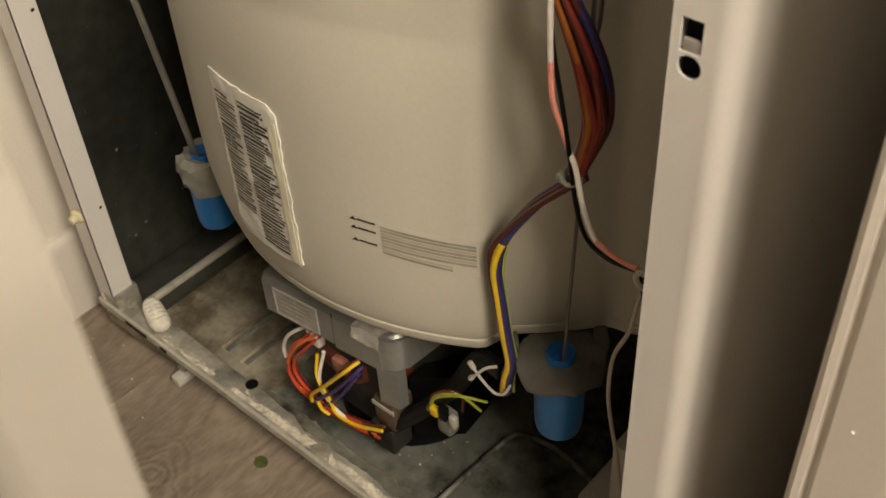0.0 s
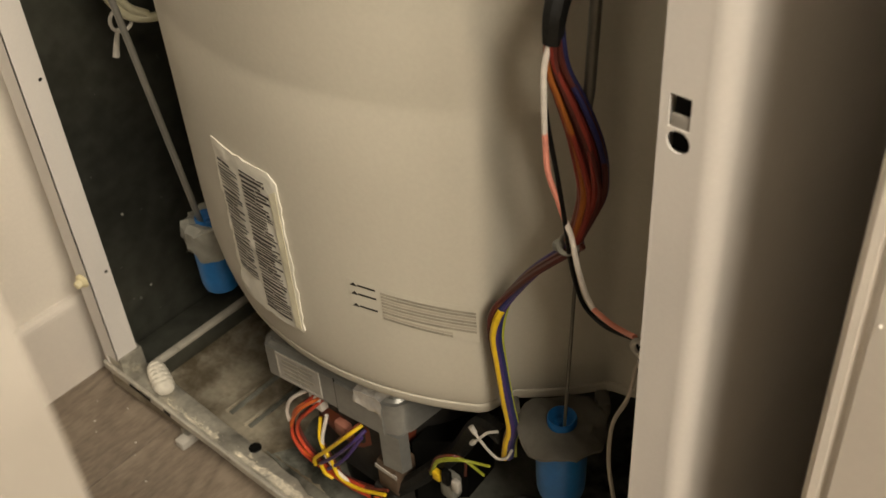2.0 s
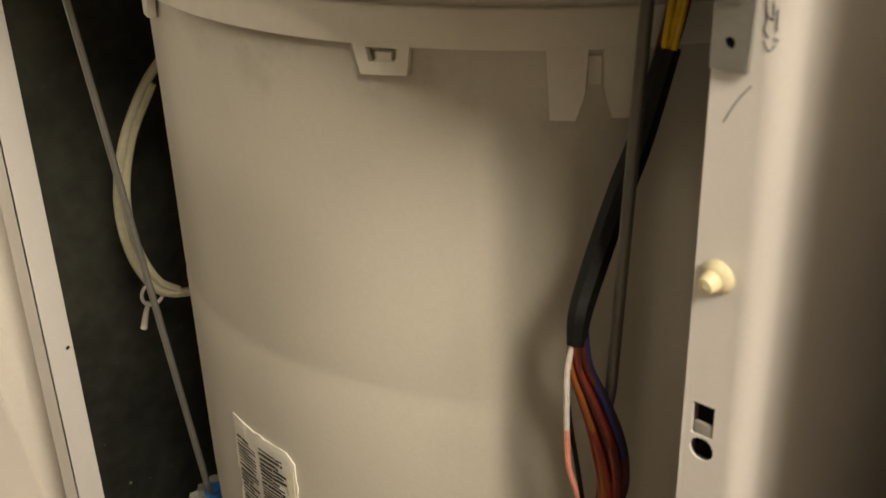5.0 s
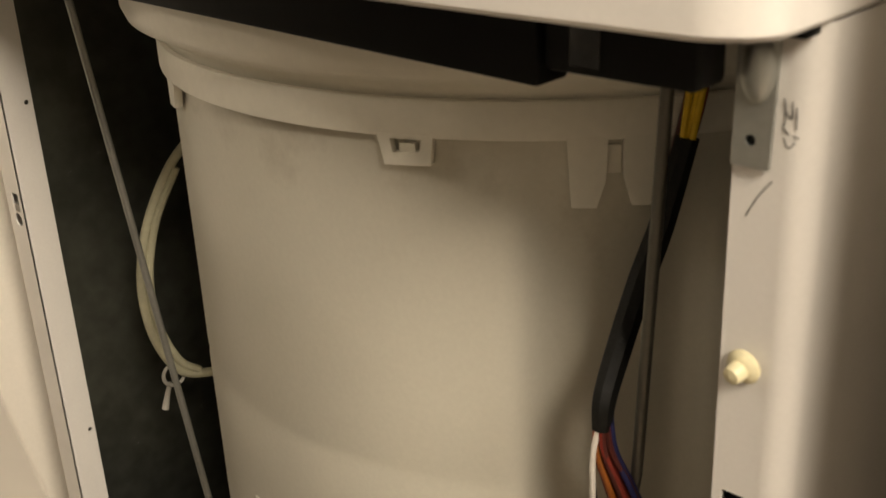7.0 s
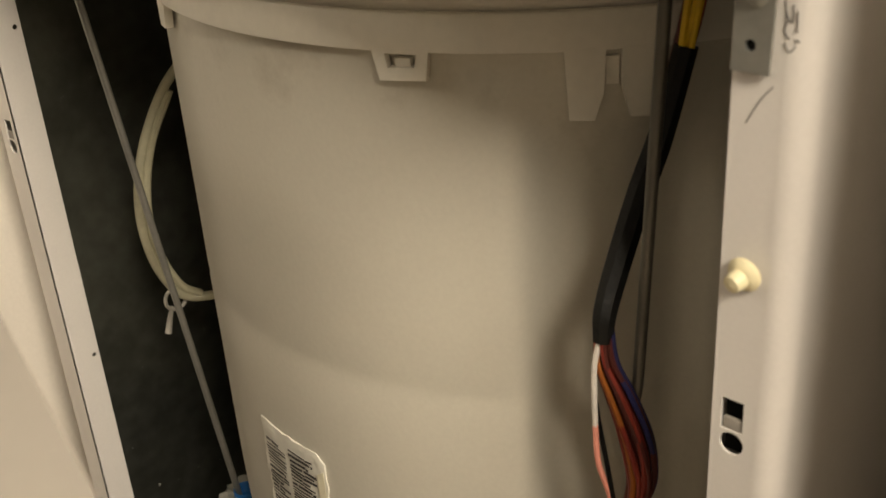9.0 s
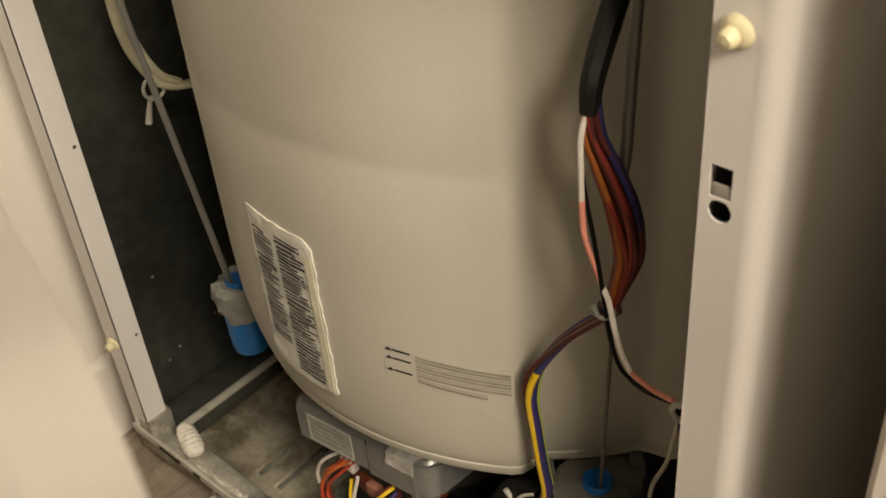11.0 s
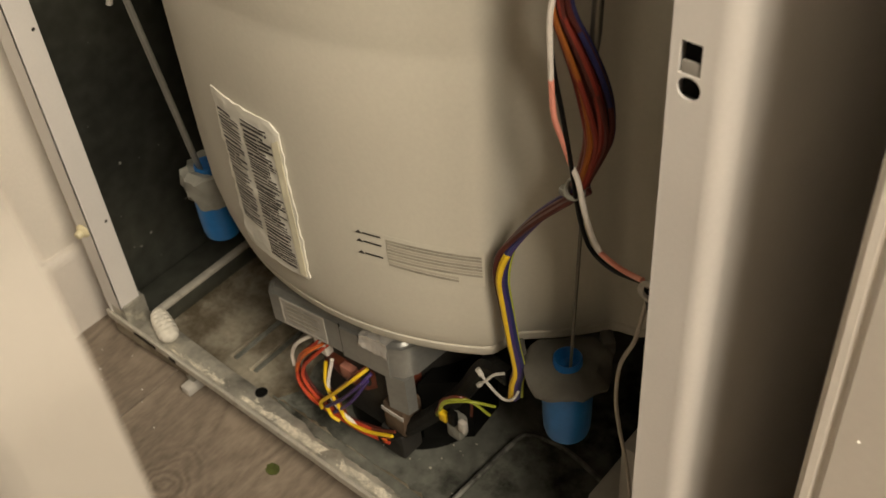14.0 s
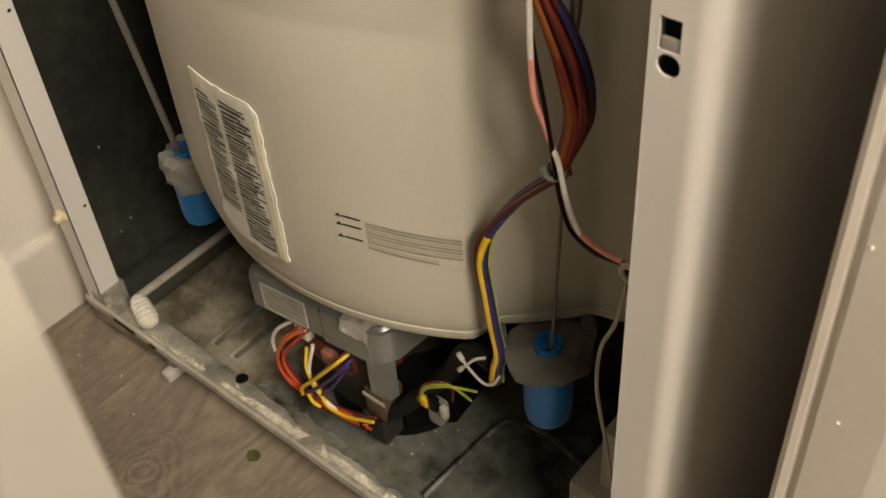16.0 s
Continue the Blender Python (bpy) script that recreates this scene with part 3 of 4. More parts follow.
for i in range(26):
    x, y, s = rnd.uniform(0.34, 0.47), rnd.uniform(0.05, 0.125), rnd.uniform(0.0003, 0.0010)
    box(x - s * 1.5, x + s, y - s, y + s * rnd.uniform(0.4, 1.2), 0.0204, 0.0209 + s * 0.5, s * 0.2, 1, bm)
tagged(part("debris", bm, CRUST, pan, "pale bits of debris on the pan"), kind="stuff")
foot = part("levelling_foot", box(0.121, 0.134, -0.008, 0.018, 0.0, 0.011, 0.002), NYLON, washer, "small white plastic levelling foot")
part("foot_stem", box(0.119, 0.130, 0.003, 0.018, 0.010, 0.034, 0.002), RAIL, foot)

# steel bracket, clips and pen marks on the flanges
bracket = part("corner_bracket", outline_plate([(0.654, 0.7705), (0.6695, 0.7705), (0.671, 0.8285), (0.6545, 0.8285)], [circle(0.6615, 0.7810, 0.0023, 12)], -0.0018,
                                               lambda u, v, w: (u, -0.0018 + w, v)), BRACKET, washer, "grey steel corner bracket", False)
# black disc behind the screw hole paints its shaded inside
part("bracket_hole_shade", outline_plate(circle(0.6615, 0.7810, 0.0027, 14), [], -0.0006, lambda u, v, w: (u, -0.0010 + w, v)), BLACK, bracket, "black disc for the shade in the screw hole")
bm = bmesh.new()
bmesh.ops.create_uvsphere(bm, u_segments=20, v_segments=10, radius=1)
for v in bm.verts:
    v.co = (0.6630 + v.co.x * 0.0072, -0.0030 + v.co.y * 0.0055, 0.8085 + v.co.z * 0.0135)
part("round_boss", bm, BRACKET, bracket)


def push_pin(name, place, lean, parent):
    """A nylon push pin: round flange and tapered stem, pointing out of the flange."""
    bm = lathe([(0.0001, -0.001), (0.0072, -0.001), (0.0078, 0.001), (0.0066, 0.0030), (0.0046, 0.0038), (0.0043, 0.0072), (0.0037, 0.0090), (0.0001, 0.0098)], (0, 0), 18)
    ob = part(name, bm, CREAM, parent, "cream nylon push pin")
    ob.matrix_local = Matrix.Translation(place) @ Euler((radians(90 + lean[0]), 0, radians(lean[1]))).to_matrix().to_4x4()
    return ob


push_pin("push_pin", (0.6650, -0.0015, 0.6860), (12, -10), washer)
push_pin("push_pin", (0.0245, -0.0015, 0.1735), (6, 10), washer)
marks = [((0.6700, 0.7655), (0.6650, 0.7590), (0.6600, 0.7495)), ((0.6722, 0.798), (0.6732, 0.791), (0.6726, 0.787), (0.6748, 0.7845)), ((0.6728, 0.7935), (0.6752, 0.7905)), ((0.6755, 0.7970), (0.6757, 0.7905)),
         ((0.6730, 0.7830), (0.6752, 0.7795), (0.6775, 0.7820)), ((0.6772, 0.795), (0.6776, 0.787)), ((0.6768, 0.7845), (0.6790, 0.7838))]
for m in marks:
    part("pen_mark", sweep(smooth_line([(x, -0.0002, z) for x, z in m], 4), 0.0002, 5), INK, washer)
# solid black box in place of the shaded notch below the cover
part("notch_shade", box(0.671, 0.684, -0.012, -0.0004, 0.8225, 0.8262, 0.001), BLACK, washer)

# ---- tub ----
XC, YC, RT = 0.343, 0.292, 0.283


def tub_radius(az, z, base):
    """The wall steps in by the corner rods; az in degrees."""
    off = abs((az % 90) - 45)
    edge_in = max(0.0, min(1.0, (13.2 - off) / 6.0))
    edge_in = edge_in * edge_in * (3 - 2 * edge_in)
    high = max(0.0, min(1.0, (0.715 - z) / 0.05))
    return base - 0.017 * edge_in * high


heights = [(0.215, 0.240), (0.255, 0.243), (0.268, 0.2455), (0.2712, 0.2470), (0.2732, 0.2500), (0.2746, 0.2560), (0.2750, 0.2585), (0.2741, 0.2598), (0.2758, 0.2622), (0.2768, 0.2645),
           (0.2790, 0.276), (0.282, 0.30), (0.283, 0.34), (0.2832, 0.40), (0.2832, 0.46), (0.2834, 0.515), (0.2826, 0.520), (0.2832, 0.525),
           (0.283, 0.58), (0.283, 0.64), (0.283, 0.68), (0.283, 0.70), (0.283, 0.72), (0.283, 0.762)]
bm = bmesh.new()
steps, rings = 240, []
for r, z in heights:
    rings.append([bm.verts.new((XC + tub_radius(a, z, r) * math.cos(radians(a)), YC + tub_radius(a, z, r) * math.sin(radians(a)), z))
                  for a in (360 * i / steps for i in range(steps))])
for p, q in zip(rings, rings[1:]):
    for i in range(steps):
        j = (i + 1) % steps
        bm.faces.new((p[i], p[j], q[j], q[i]))
bm.faces.new(rings[0][::-1])
tub = part("tub", bm, PLASTIC, washer, "grey-beige plastic outer tub with faint scuffs")
part("tub_cover", lathe([(0.2842, 0.756), (0.2850, 0.762), (0.2885, 0.767), (0.2990, 0.7715), (0.3075, 0.7765), (0.3105, 0.784), (0.311, 0.83), (0.28, 0.835)], (XC, YC), 128), RINGP, tub)
bm = lathe([(0.283, 0.7375), (0.2895, 0.7385), (0.2900, 0.7405), (0.2900, 0.757), (0.2890, 0.7590), (0.2860, 0.7595), (0.2850, 0.757), (0.282, 0.757)], (XC, YC), 160)
ring = part("clamp_ring", bm, RINGP, tub, "pale plastic clamp ring round the tub")


def on_tub(az, z, r):
    return (XC + r * math.cos(radians(az)), YC + r * math.sin(radians(az)), z)


def curved_plate(loop_az_z, r, thick, parent, name, mat, label="", holes=(), cut=2.0, wrinkle=0.0):
    """A plate that hugs the tub, given in degrees and heights."""
    bm = outline_plate(loop_az_z, list(holes), thick, lambda u, v, w: (u, w, v))
    if cut:
        low, high = min(u for u, v in loop_az_z), max(u for u, v in loop_az_z)
        k = low + cut
        while k < high:
            bmesh.ops.bisect_plane(bm, geom=bm.verts[:] + bm.edges[:] + bm.faces[:], plane_co=(k, 0, 0), plane_no=(1, 0, 0))
            k += cut
    if wrinkle:
        k = min(v for u, v in loop_az_z) + 0.006
        while k < max(v for u, v in loop_az_z):
            bmesh.ops.bisect_plane(bm, geom=bm.verts[:] + bm.edges[:] + bm.faces[:], plane_co=(0, 0, k), plane_no=(0, 0, 1))
            k += 0.006
    for v in bm.verts:
        lift = wrinkle * abs(noise.noise(Vector((v.co.x * 0.35, 3.0, v.co.z * 95)))) if v.co.y > 0.0001 else 0
        edge = wrinkle * 260 * noise.noise(Vector((7.0, v.co.x * 0.2, v.co.z * 120)))
        v.co = on_tub(v.co.x + edge, v.co.z + wrinkle * 0.8 * noise.noise(Vector((v.co.x, 1.0, 4.0))), r + v.co.y + lift)
    return part(name, bm, mat, parent, label)


curved_plate([(-71.4, 0.740), (-70.6, 0.7225), (-65.4, 0.7235), (-65.0, 0.740)], 0.2845, 0.0055, tub, "latch_tab", RINGP, "pale plastic latch loop of the clamp ring",
             [[(-69.9, 0.7375), (-69.6, 0.7295), (-66.6, 0.7305), (-66.3, 0.7375)]])
curved_plate([(-69.0, 0.7345), (-69.0, 0.7290), (-67.2, 0.7290), (-67.2, 0.7345)], 0.2835, 0.004, tub, "latch_tooth", RINGP)
for loop in ([(-51.2, 0.740), (-50.7, 0.702), (-48.1, 0.7015), (-47.2, 0.716), (-47.0, 0.740)], [(-45.4, 0.740), (-45.3, 0.718), (-44.4, 0.7025), (-42.4, 0.702), (-41.8, 0.740)]):
    curved_plate(loop, 0.2845, 0.0055, tub, "guide_leg", RINGP)
curved_plate([(-46.9, 0.734), (-46.9, 0.719), (-45.5, 0.719), (-45.5, 0.734)], 0.279, 0.006, tub, "guide_peg", RINGP)
curved_plate([(-113, 0.744), (-113, 0.722), (-110.5, 0.722), (-109.5, 0.738)], 0.2845, 0.0055, tub, "guide_leg", RINGP)

# long sticker with two columns of dense print
sticker = curved_plate([(-101.3, 0.4435), (-101.5, 0.30), (-100.4, 0.2955), (-87.0, 0.296), (-86.4, 0.300), (-86.6, 0.436), (-88.0, 0.4425)], 0.2837, 0.0006, tub,
                       "paper_sticker", PAPER, "crinkled yellowed paper sticker with dense print", cut=1.2, wrinkle=0.0021)
rnd = random.Random(5)
for col, (a0, a1, top, low) in enumerate(((-100.2, -95.2, 0.4300, 0.326), (-94.3, -88.3, 0.4330, 0.306))):
    bm, z = bmesh.new(), top
    while z > low:
        h = rnd.choice((0.0011, 0.0016, 0.0022, 0.0014))
        left, right = a0 + rnd.uniform(0, 0.25), a1 - rnd.choice((0, 0, 0.2, 0.6, 1.6))
        while left < right:
            stop = min(right, left + rnd.uniform(1.2, 5.0))
            k = 2
            vs = [[bm.verts.new(on_tub(left + (stop - left) * i / k, zz + 0.0005 * math.sin(left * 1.1 + i + z * 300), 0.2861)) for i in range(k + 1)] for zz in (z, z - h)]
            for i in range(k):
                bm.faces.new((vs[0][i], vs[0][i + 1], vs[1][i + 1], vs[1][i]))
            left = stop + rnd.choice((0.08, 0.14, 0.22))
        z -= h + rnd.choice((0.0011, 0.0015, 0.0019))
    part("print_column", bm, INK, sticker, "column of small dark print")
curved_plate([(-88.2, 0.425), (-88.0, 0.300), (-86.7, 0.300), (-86.8, 0.43)], 0.2856, 0.0003, sticker, "sticker_edge", PAPER_OLD, "yellowed sticker edge")

# warning label: three short marks and rows of small print
warning = curved_plate([(-76.5, 0.3735), (-76.3, 0.341), (-57.3, 0.334), (-57.2, 0.3665)], 0.2834, 0.0001, tub, "warning_label", PLASTIC, "clear label with small print", cut=2.0)
for z in (0.3695, 0.3615, 0.3500):
    curved_plate([(-76.0, z - 0.0013), (-74.9, z - 0.0013), (-75.4, z + 0.0018)], 0.2840, 0.0002, warning, "warning_mark", INK, cut=0)
    curved_plate([(-74.8, z - 0.0008), (-74.8, z + 0.0006), (-72.0, z + 0.0001), (-72.0, z - 0.0014)], 0.2840, 0.0002, warning, "print_bar", INK, cut=1)
for i in range(9):
    z = 0.3685 - 0.0029 * i
    end = -57.6 if i < 7 else -61.0
    curved_plate([(-71.2, z), (-71.2, z - 0.0019), (end, z - 0.0019 - 0.006), (end, z - 0.006)], 0.2840, 0.0002, warning, "print_bar",
                 INK_GREY if i not in (2, 5, 7) else LABEL_PALE, cut=1.5)

# ---- suspension ----
def damper(name, x, y, mirror, ear_mat):
    """Blue damper pot, ear with hanging lugs, sunken cap and hanging rod."""
    pot = part(name, lathe([(0.0001, 0.180), (0.012, 0.180), (0.017, 0.1815), (0.0182, 0.187), (0.0187, 0.198), (0.0191, 0.225), (0.0194, 0.2505), (0.0001, 0.2515)], (x, y), 32),
               BLUE, washer, "blue plastic suspension damper")
    bm = lathe([(0.0100, 0.2575), (0.022, 0.2565), (0.0295, 0.2555), (0.0325, 0.2540), (0.0330, 0.2520), (0.0315, 0.2515), (0.029, 0.2530), (0.0195, 0.2535)], (x, y), 40)
    for v in bm.verts:
        a = math.atan2(v.co.y - y, v.co.x - x)
        v.co.z -= 0.006 * max(0.0, math.sin(3 * a + 0.6)) * (math.hypot(v.co.x - x, v.co.y - y) > 0.027)
        v.co.z += 0.0025 * noise.noise(v.co * 90)
        reach = 1 + 0.10 * noise.noise(v.co * 110) * (math.hypot(v.co.x - x, v.co.y - y) > 0.027)
        v.co.x, v.co.y = x + (v.co.x - x) * reach, y + (v.co.y - y) * reach
    out = Vector((x - XC, y - YC, 0)).normalized()
    tang = Vector((-out.y, out.x, 0))
    for s in (-1, 1):
        c = Vector((x, y, 0)) - out * 0.022 + tang * s * 0.033
        lug = box(-0.005, 0.005, -0.008, 0.008, 0.243, 0.256, 0.002, 2)
        for v in lug.verts:
            v.co = c + tang * v.co.x + out * v.co.y + Vector((0, 0, v.co.z))
        tmp = bpy.data.meshes.new("tmp")
        lug.to_mesh(tmp)
        lug.free()
        bm.from_mesh(tmp)
        bpy.data.meshes.remove(tmp)
    if ear_mat is CLOUDY:
        bm.free()
    else:
        part("ear", bm, ear_mat, pot, "grimy grey plastic ear")
    part("cap", lathe([(0.0018, 0.254), (0.006, 0.255), (0.0082, 0.258), (0.0090, 0.2625), (0.0100, 0.2635), (0.0108, 0.2625), (0.0110, 0.256)], (x, y), 28), BLUE_DARK, pot,
         "sunken blue plastic cap")
    top = (x + (0.054 if mirror else -0.057), 0.036, 0.815)
    part("rod", sweep([Vector((x, y, 0.20)).lerp(Vector(top), t / 24) for t in range(25)],
                      (lambda t: 0.0012 if t < 0.56 else 0.0031) if mirror else 0.0030, 10), ROD_DARK if mirror else ROD, pot, "grey steel suspension rod")
    return pot


damper("suspension_damper", 0.549, 0.078, True, GREY_EAR).location.z = 0.010
left_pot = damper("suspension_damper", 0.146, 0.078, False, CLOUDY)
bm = lathe([(0.0205, 0.224), (0.0216, 0.230), (0.0225, 0.241), (0.0258, 0.251), (0.0245, 0.2585), (0.018, 0.2625), (0.0115, 0.2605)], (0.146, 0.078), 36)
for v in bm.verts:
    v.co += Vector((noise.noise(v.co * 90), noise.noise(v.co * 90 + Vector((5, 1, 2))), noise.noise(v.co * 80))) * 0.0080
part("cloudy_sleeve", bm, CLOUDY, left_pot, "cloudy grey plastic sleeve")

# ---- motor below the tub ----
motor = part("motor", lathe([(0.0001, 0.062), (0.062, 0.062), (0.070, 0.070), (0.072, 0.10), (0.072, 0.15), (0.066, 0.165), (0.0001, 0.17)], (0.335, 0.15), 36), MOTOR_DARK, washer,
             "dark motor below the tub")
def on_face(u, out=0.0):
    """A spot along the motor cover's face, u from 0 to 1."""
    return 0.257 + 0.131 * u + 0.1 * out, 0.037 + 0.013 * u - out


bm = prism([(0.248, 0.060), (0.2495, 0.046), (0.257, 0.037), (0.388, 0.050), (0.398, 0.055), (0.404, 0.066), (0.410, 0.14), (0.27, 0.14), (0.252, 0.10)], 0.156, 0.2035)
bmesh.ops.bevel(bm, geom=[e for e in bm.edges if abs(e.verts[0].co.z - e.verts[1].co.z) < 1e-6], offset=0.006, segments=3, affect="EDGES")
cover_m = part("motor_cover", bm, MOTOR_GREY, motor, "grey plastic motor cover")


def face_plate(u0, u1, z0, z1, out, mat, name, label=""):
    a, b, c, d = on_face(u0, out), on_face(u1, out), on_face(u1, 0.0), on_face(u0, 0.0)
    return part(name, prism([a, b, c, d], z0, z1), mat, cover_m, label, False)


face_plate(0.10, 0.47, 0.1655, 0.1960, 0.0008, SILVER, "motor_label", "silvery label with faint print")
for u0, u1, z0, z1 in ((0.095, 0.475, 0.1945, 0.1965), (0.095, 0.475, 0.1650, 0.1668), (0.095, 0.108, 0.1668, 0.1945), (0.462, 0.475, 0.1668, 0.1945), (0.285, 0.292, 0.1668, 0.1945)):
    face_plate(u0, u1, z0, z1, 0.0011, NYLON, "label_border")
for i in range(4):
    face_plate(0.15, 0.42 - 0.04 * (i % 2), 0.1885 - 0.0055 * i, 0.1900 - 0.0055 * i, 0.0012, INK_GREY, "print_bar")
face_plate(0.60, 0.61, 0.1585, 0.2000, 0.0004, BLACK, "cover_seam")
face_plate(0.61, 0.99, 0.1600, 0.1965, 0.0012, MOTOR_GREY, "cover_panel")
bm = bmesh.new()
bmesh.ops.create_grid(bm, x_segments=16, y_segments=14, size=1)
for v in bm.verts:
    u, w = 0.90 + 0.115 * v.co.x, v.co.y
    x, y = on_face(u, 0.0036)
    p = Vector((x, y + 0.016 * max(0.0, w), 0.2045 if w > 0 else 0.2045 + 0.016 * w))
    v.co = p + Vector((noise.noise(p * 130), noise.noise(p * 120 + Vector((3, 0, 0))), noise.noise(p * 140 + Vector((0, 7, 0))))) * 0.0024
part("foil_tape", bm, FOIL, cover_m, "crinkled shiny foil tape")
part("cover_leg", prism([(0.378, 0.051), (0.398, 0.054), (0.400, 0.064), (0.380, 0.064)], 0.112, 0.158), MOTOR_GREY, motor)
part("motor_foot", box(0.366, 0.391, 0.052, 0.078, 0.074, 0.111, 0.003), BLOCK, motor, "brown insulating block")
part("motor_foot", box(0.360, 0.388, 0.050, 0.076, 0.040, 0.073, 0.003), MOTOR_DARK, motor, "dull dark steel motor foot")
part("foot_band", box(0.3655, 0.3915, 0.0512, 0.0525, 0.100, 0.1045), FOIL, motor)
# added black wedge standing in for the shaded cavity beside the motor
part("cavity_shade", prism([(0.388, 0.078), (0.424, 0.108), (0.42, 0.15), (0.384, 0.14)], 0.045, 0.125), BLACK, motor)
part("motor_block", box(0.300, 0.345, 0.058, 0.09, 0.105, 0.150, 0.004), MOTOR_DARK, motor)
part("terminal_block", box(0.318, 0.334, 0.050, 0.060, 0.112, 0.128, 0.002), BLOCK_PINK, motor, "small dull pink plastic terminal block")
part("terminal_block", box(0.288, 0.304, 0.050, 0.062, 0.128, 0.146, 0.002), W_WHITE, motor, "small white plastic terminal block")
part("motor_base", lathe([(0.0001, 0.048), (0.050, 0.050), (0.066, 0.044), (0.072, 0.034), (0.073, 0.021)], (0.335, 0.135), 36), BLACK, motor, "black rubber motor base")
# added dark block, keeps the space behind the wires in shade
part("wire_backdrop_shade", box(0.276, 0.372, 0.064, 0.15, 0.045, 0.152, 0.006), MOTOR_DARK, motor)
part("winding", lathe([(0.05, 0.085), (0.066, 0.088), (0.073, 0.105), (0.073, 0.125), (0.064, 0.14), (0.05, 0.142)], (0.315, 0.128), 30), W_BROWN, motor, "brown copper winding")
part("gearcase", lathe([(0.0001, 0.16), (0.11, 0.165), (0.14, 0.205), (0.14, 0.239), (0.0001, 0.2395)], (0.36, 0.30), 40), BLACK, washer, "black drive housing below the tub")
loops = [(W_ORANGE, [(0.302, 0.052, 0.146), (0.284, 0.042, 0.128), (0.267, 0.043, 0.102), (0.260, 0.044, 0.081), (0.267, 0.043, 0.062), (0.296, 0.043, 0.060), (0.336, 0.044, 0.060), (0.372, 0.046, 0.064)]),
         (W_MOTOR, [(0.297, 0.053, 0.148), (0.278, 0.044, 0.120), (0.263, 0.045, 0.094), (0.262, 0.042, 0.073), (0.278, 0.041, 0.058), (0.310, 0.042, 0.056), (0.340, 0.043, 0.056), (0.374, 0.047, 0.060)]),
         (W_MOTOR, [(0.306, 0.054, 0.146), (0.288, 0.044, 0.122), (0.272, 0.044, 0.098), (0.270, 0.043, 0.078), (0.290, 0.042, 0.064), (0.325, 0.043, 0.062), (0.374, 0.048, 0.068)]),
         (W_YELLOW, [(0.356, 0.052, 0.148), (0.348, 0.040, 0.139), (0.321, 0.037, 0.103), (0.299, 0.036, 0.075), (0.296, 0.037, 0.062)]),
         (W_YELLOW, [(0.300, 0.050, 0.120), (0.304, 0.042, 0.098), (0.318, 0.040, 0.080), (0.327, 0.040, 0.064), (0.350, 0.042, 0.064), (0.380, 0.046, 0.076)]),
         (W_YELLOW, [(0.304, 0.037, 0.070), (0.309, 0.037, 0.060), (0.315, 0.040, 0.054)]),
         (W_WHITE, [(0.298, 0.056, 0.155), (0.270, 0.046, 0.130), (0.256, 0.046, 0.104), (0.257, 0.045, 0.090)]),
         (W_WHITE, [(0.310, 0.050, 0.130), (0.306, 0.042, 0.094), (0.318, 0.041, 0.072), (0.340, 0.043, 0.060)]),
         (W_PURPLE, [(0.358, 0.053, 0.142), (0.352, 0.043, 0.132), (0.328, 0.039, 0.098), (0.304, 0.037, 0.070)]),
         (W_PURPLE, [(0.352, 0.052, 0.128), (0.334, 0.043, 0.094), (0.312, 0.039, 0.066)])]
for mat, pts in loops:
    wire("wire", pts, 0.0018, mat, motor)
    if mat in (W_MOTOR, W_ORANGE, W_YELLOW) and len(pts) > 4:
        wire("wire", [(x + 0.003 * math.sin(40 * z), y + 0.0035, z + 0.003 * math.cos(50 * x)) for x, y, z in pts], 0.0016, W_BROWN if mat is W_YELLOW else W_MAROON if mat is W_MOTOR else mat, motor)
wire("loom_sleeve", [(0.362, 0.050, 0.060), (0.380, 0.058, 0.072), (0.410, 0.068, 0.107), (0.443, 0.078, 0.155), (0.468, 0.076, 0.205), (0.487, 0.068, 0.230), (0.508, 0.063, 0.236)], 0.0082, TAPE, motor, "black wiring sleeve")
plug = part("connector", box(0.431, 0.447, 0.064, 0.078, 0.100, 0.126, 0.004), CLOUDY, motor, "dirty white plastic connector")
part("terminal", box(0.428, 0.436, 0.060, 0.066, 0.124, 0.134, 0.001), W_YELLOW, plug)
part("terminal", box(0.4385, 0.446, 0.060, 0.066, 0.126, 0.142, 0.001), BLACK, plug)
part("terminal", box(0.448, 0.456, 0.061, 0.067, 0.122, 0.136, 0.002), NYLON, plug)
for k in range(3):
    wire("wire", [(0.405, 0.072, 0.095), (0.424, 0.064, 0.124 + 0.003 * k), (0.434, 0.062, 0.148 + 0.003 * k), (0.451, 0.063, 0.163 + 0.003 * k), (0.464 - 0.004 * k, 0.066 + 0.003 * k, 0.169 - 0.006 * k), (0.476 - 0.007 * k * k, 0.080, 0.158 - 0.017 * k)],
         0.0013, (W_GREEN, W_GREEN, W_BROWN)[k], motor)

# ---- wiring ----
harness = thing("wiring_harness", "washer wiring harness with coloured wires in a black sleeve", "wiring")
upper = [(0.579, 0.104, 0.79), (0.577, 0.104, 0.768), (0.574, 0.1, 0.742), (0.571, 0.096, 0.722)]
bundle(upper, [W_YELLOW, W_RED, W_MAROON, BLACK, W_MAROON, W_YELLOW, W_YELLOW, W_YELLOW], 0.0019, lambda t: 0.0052, harness, 60)
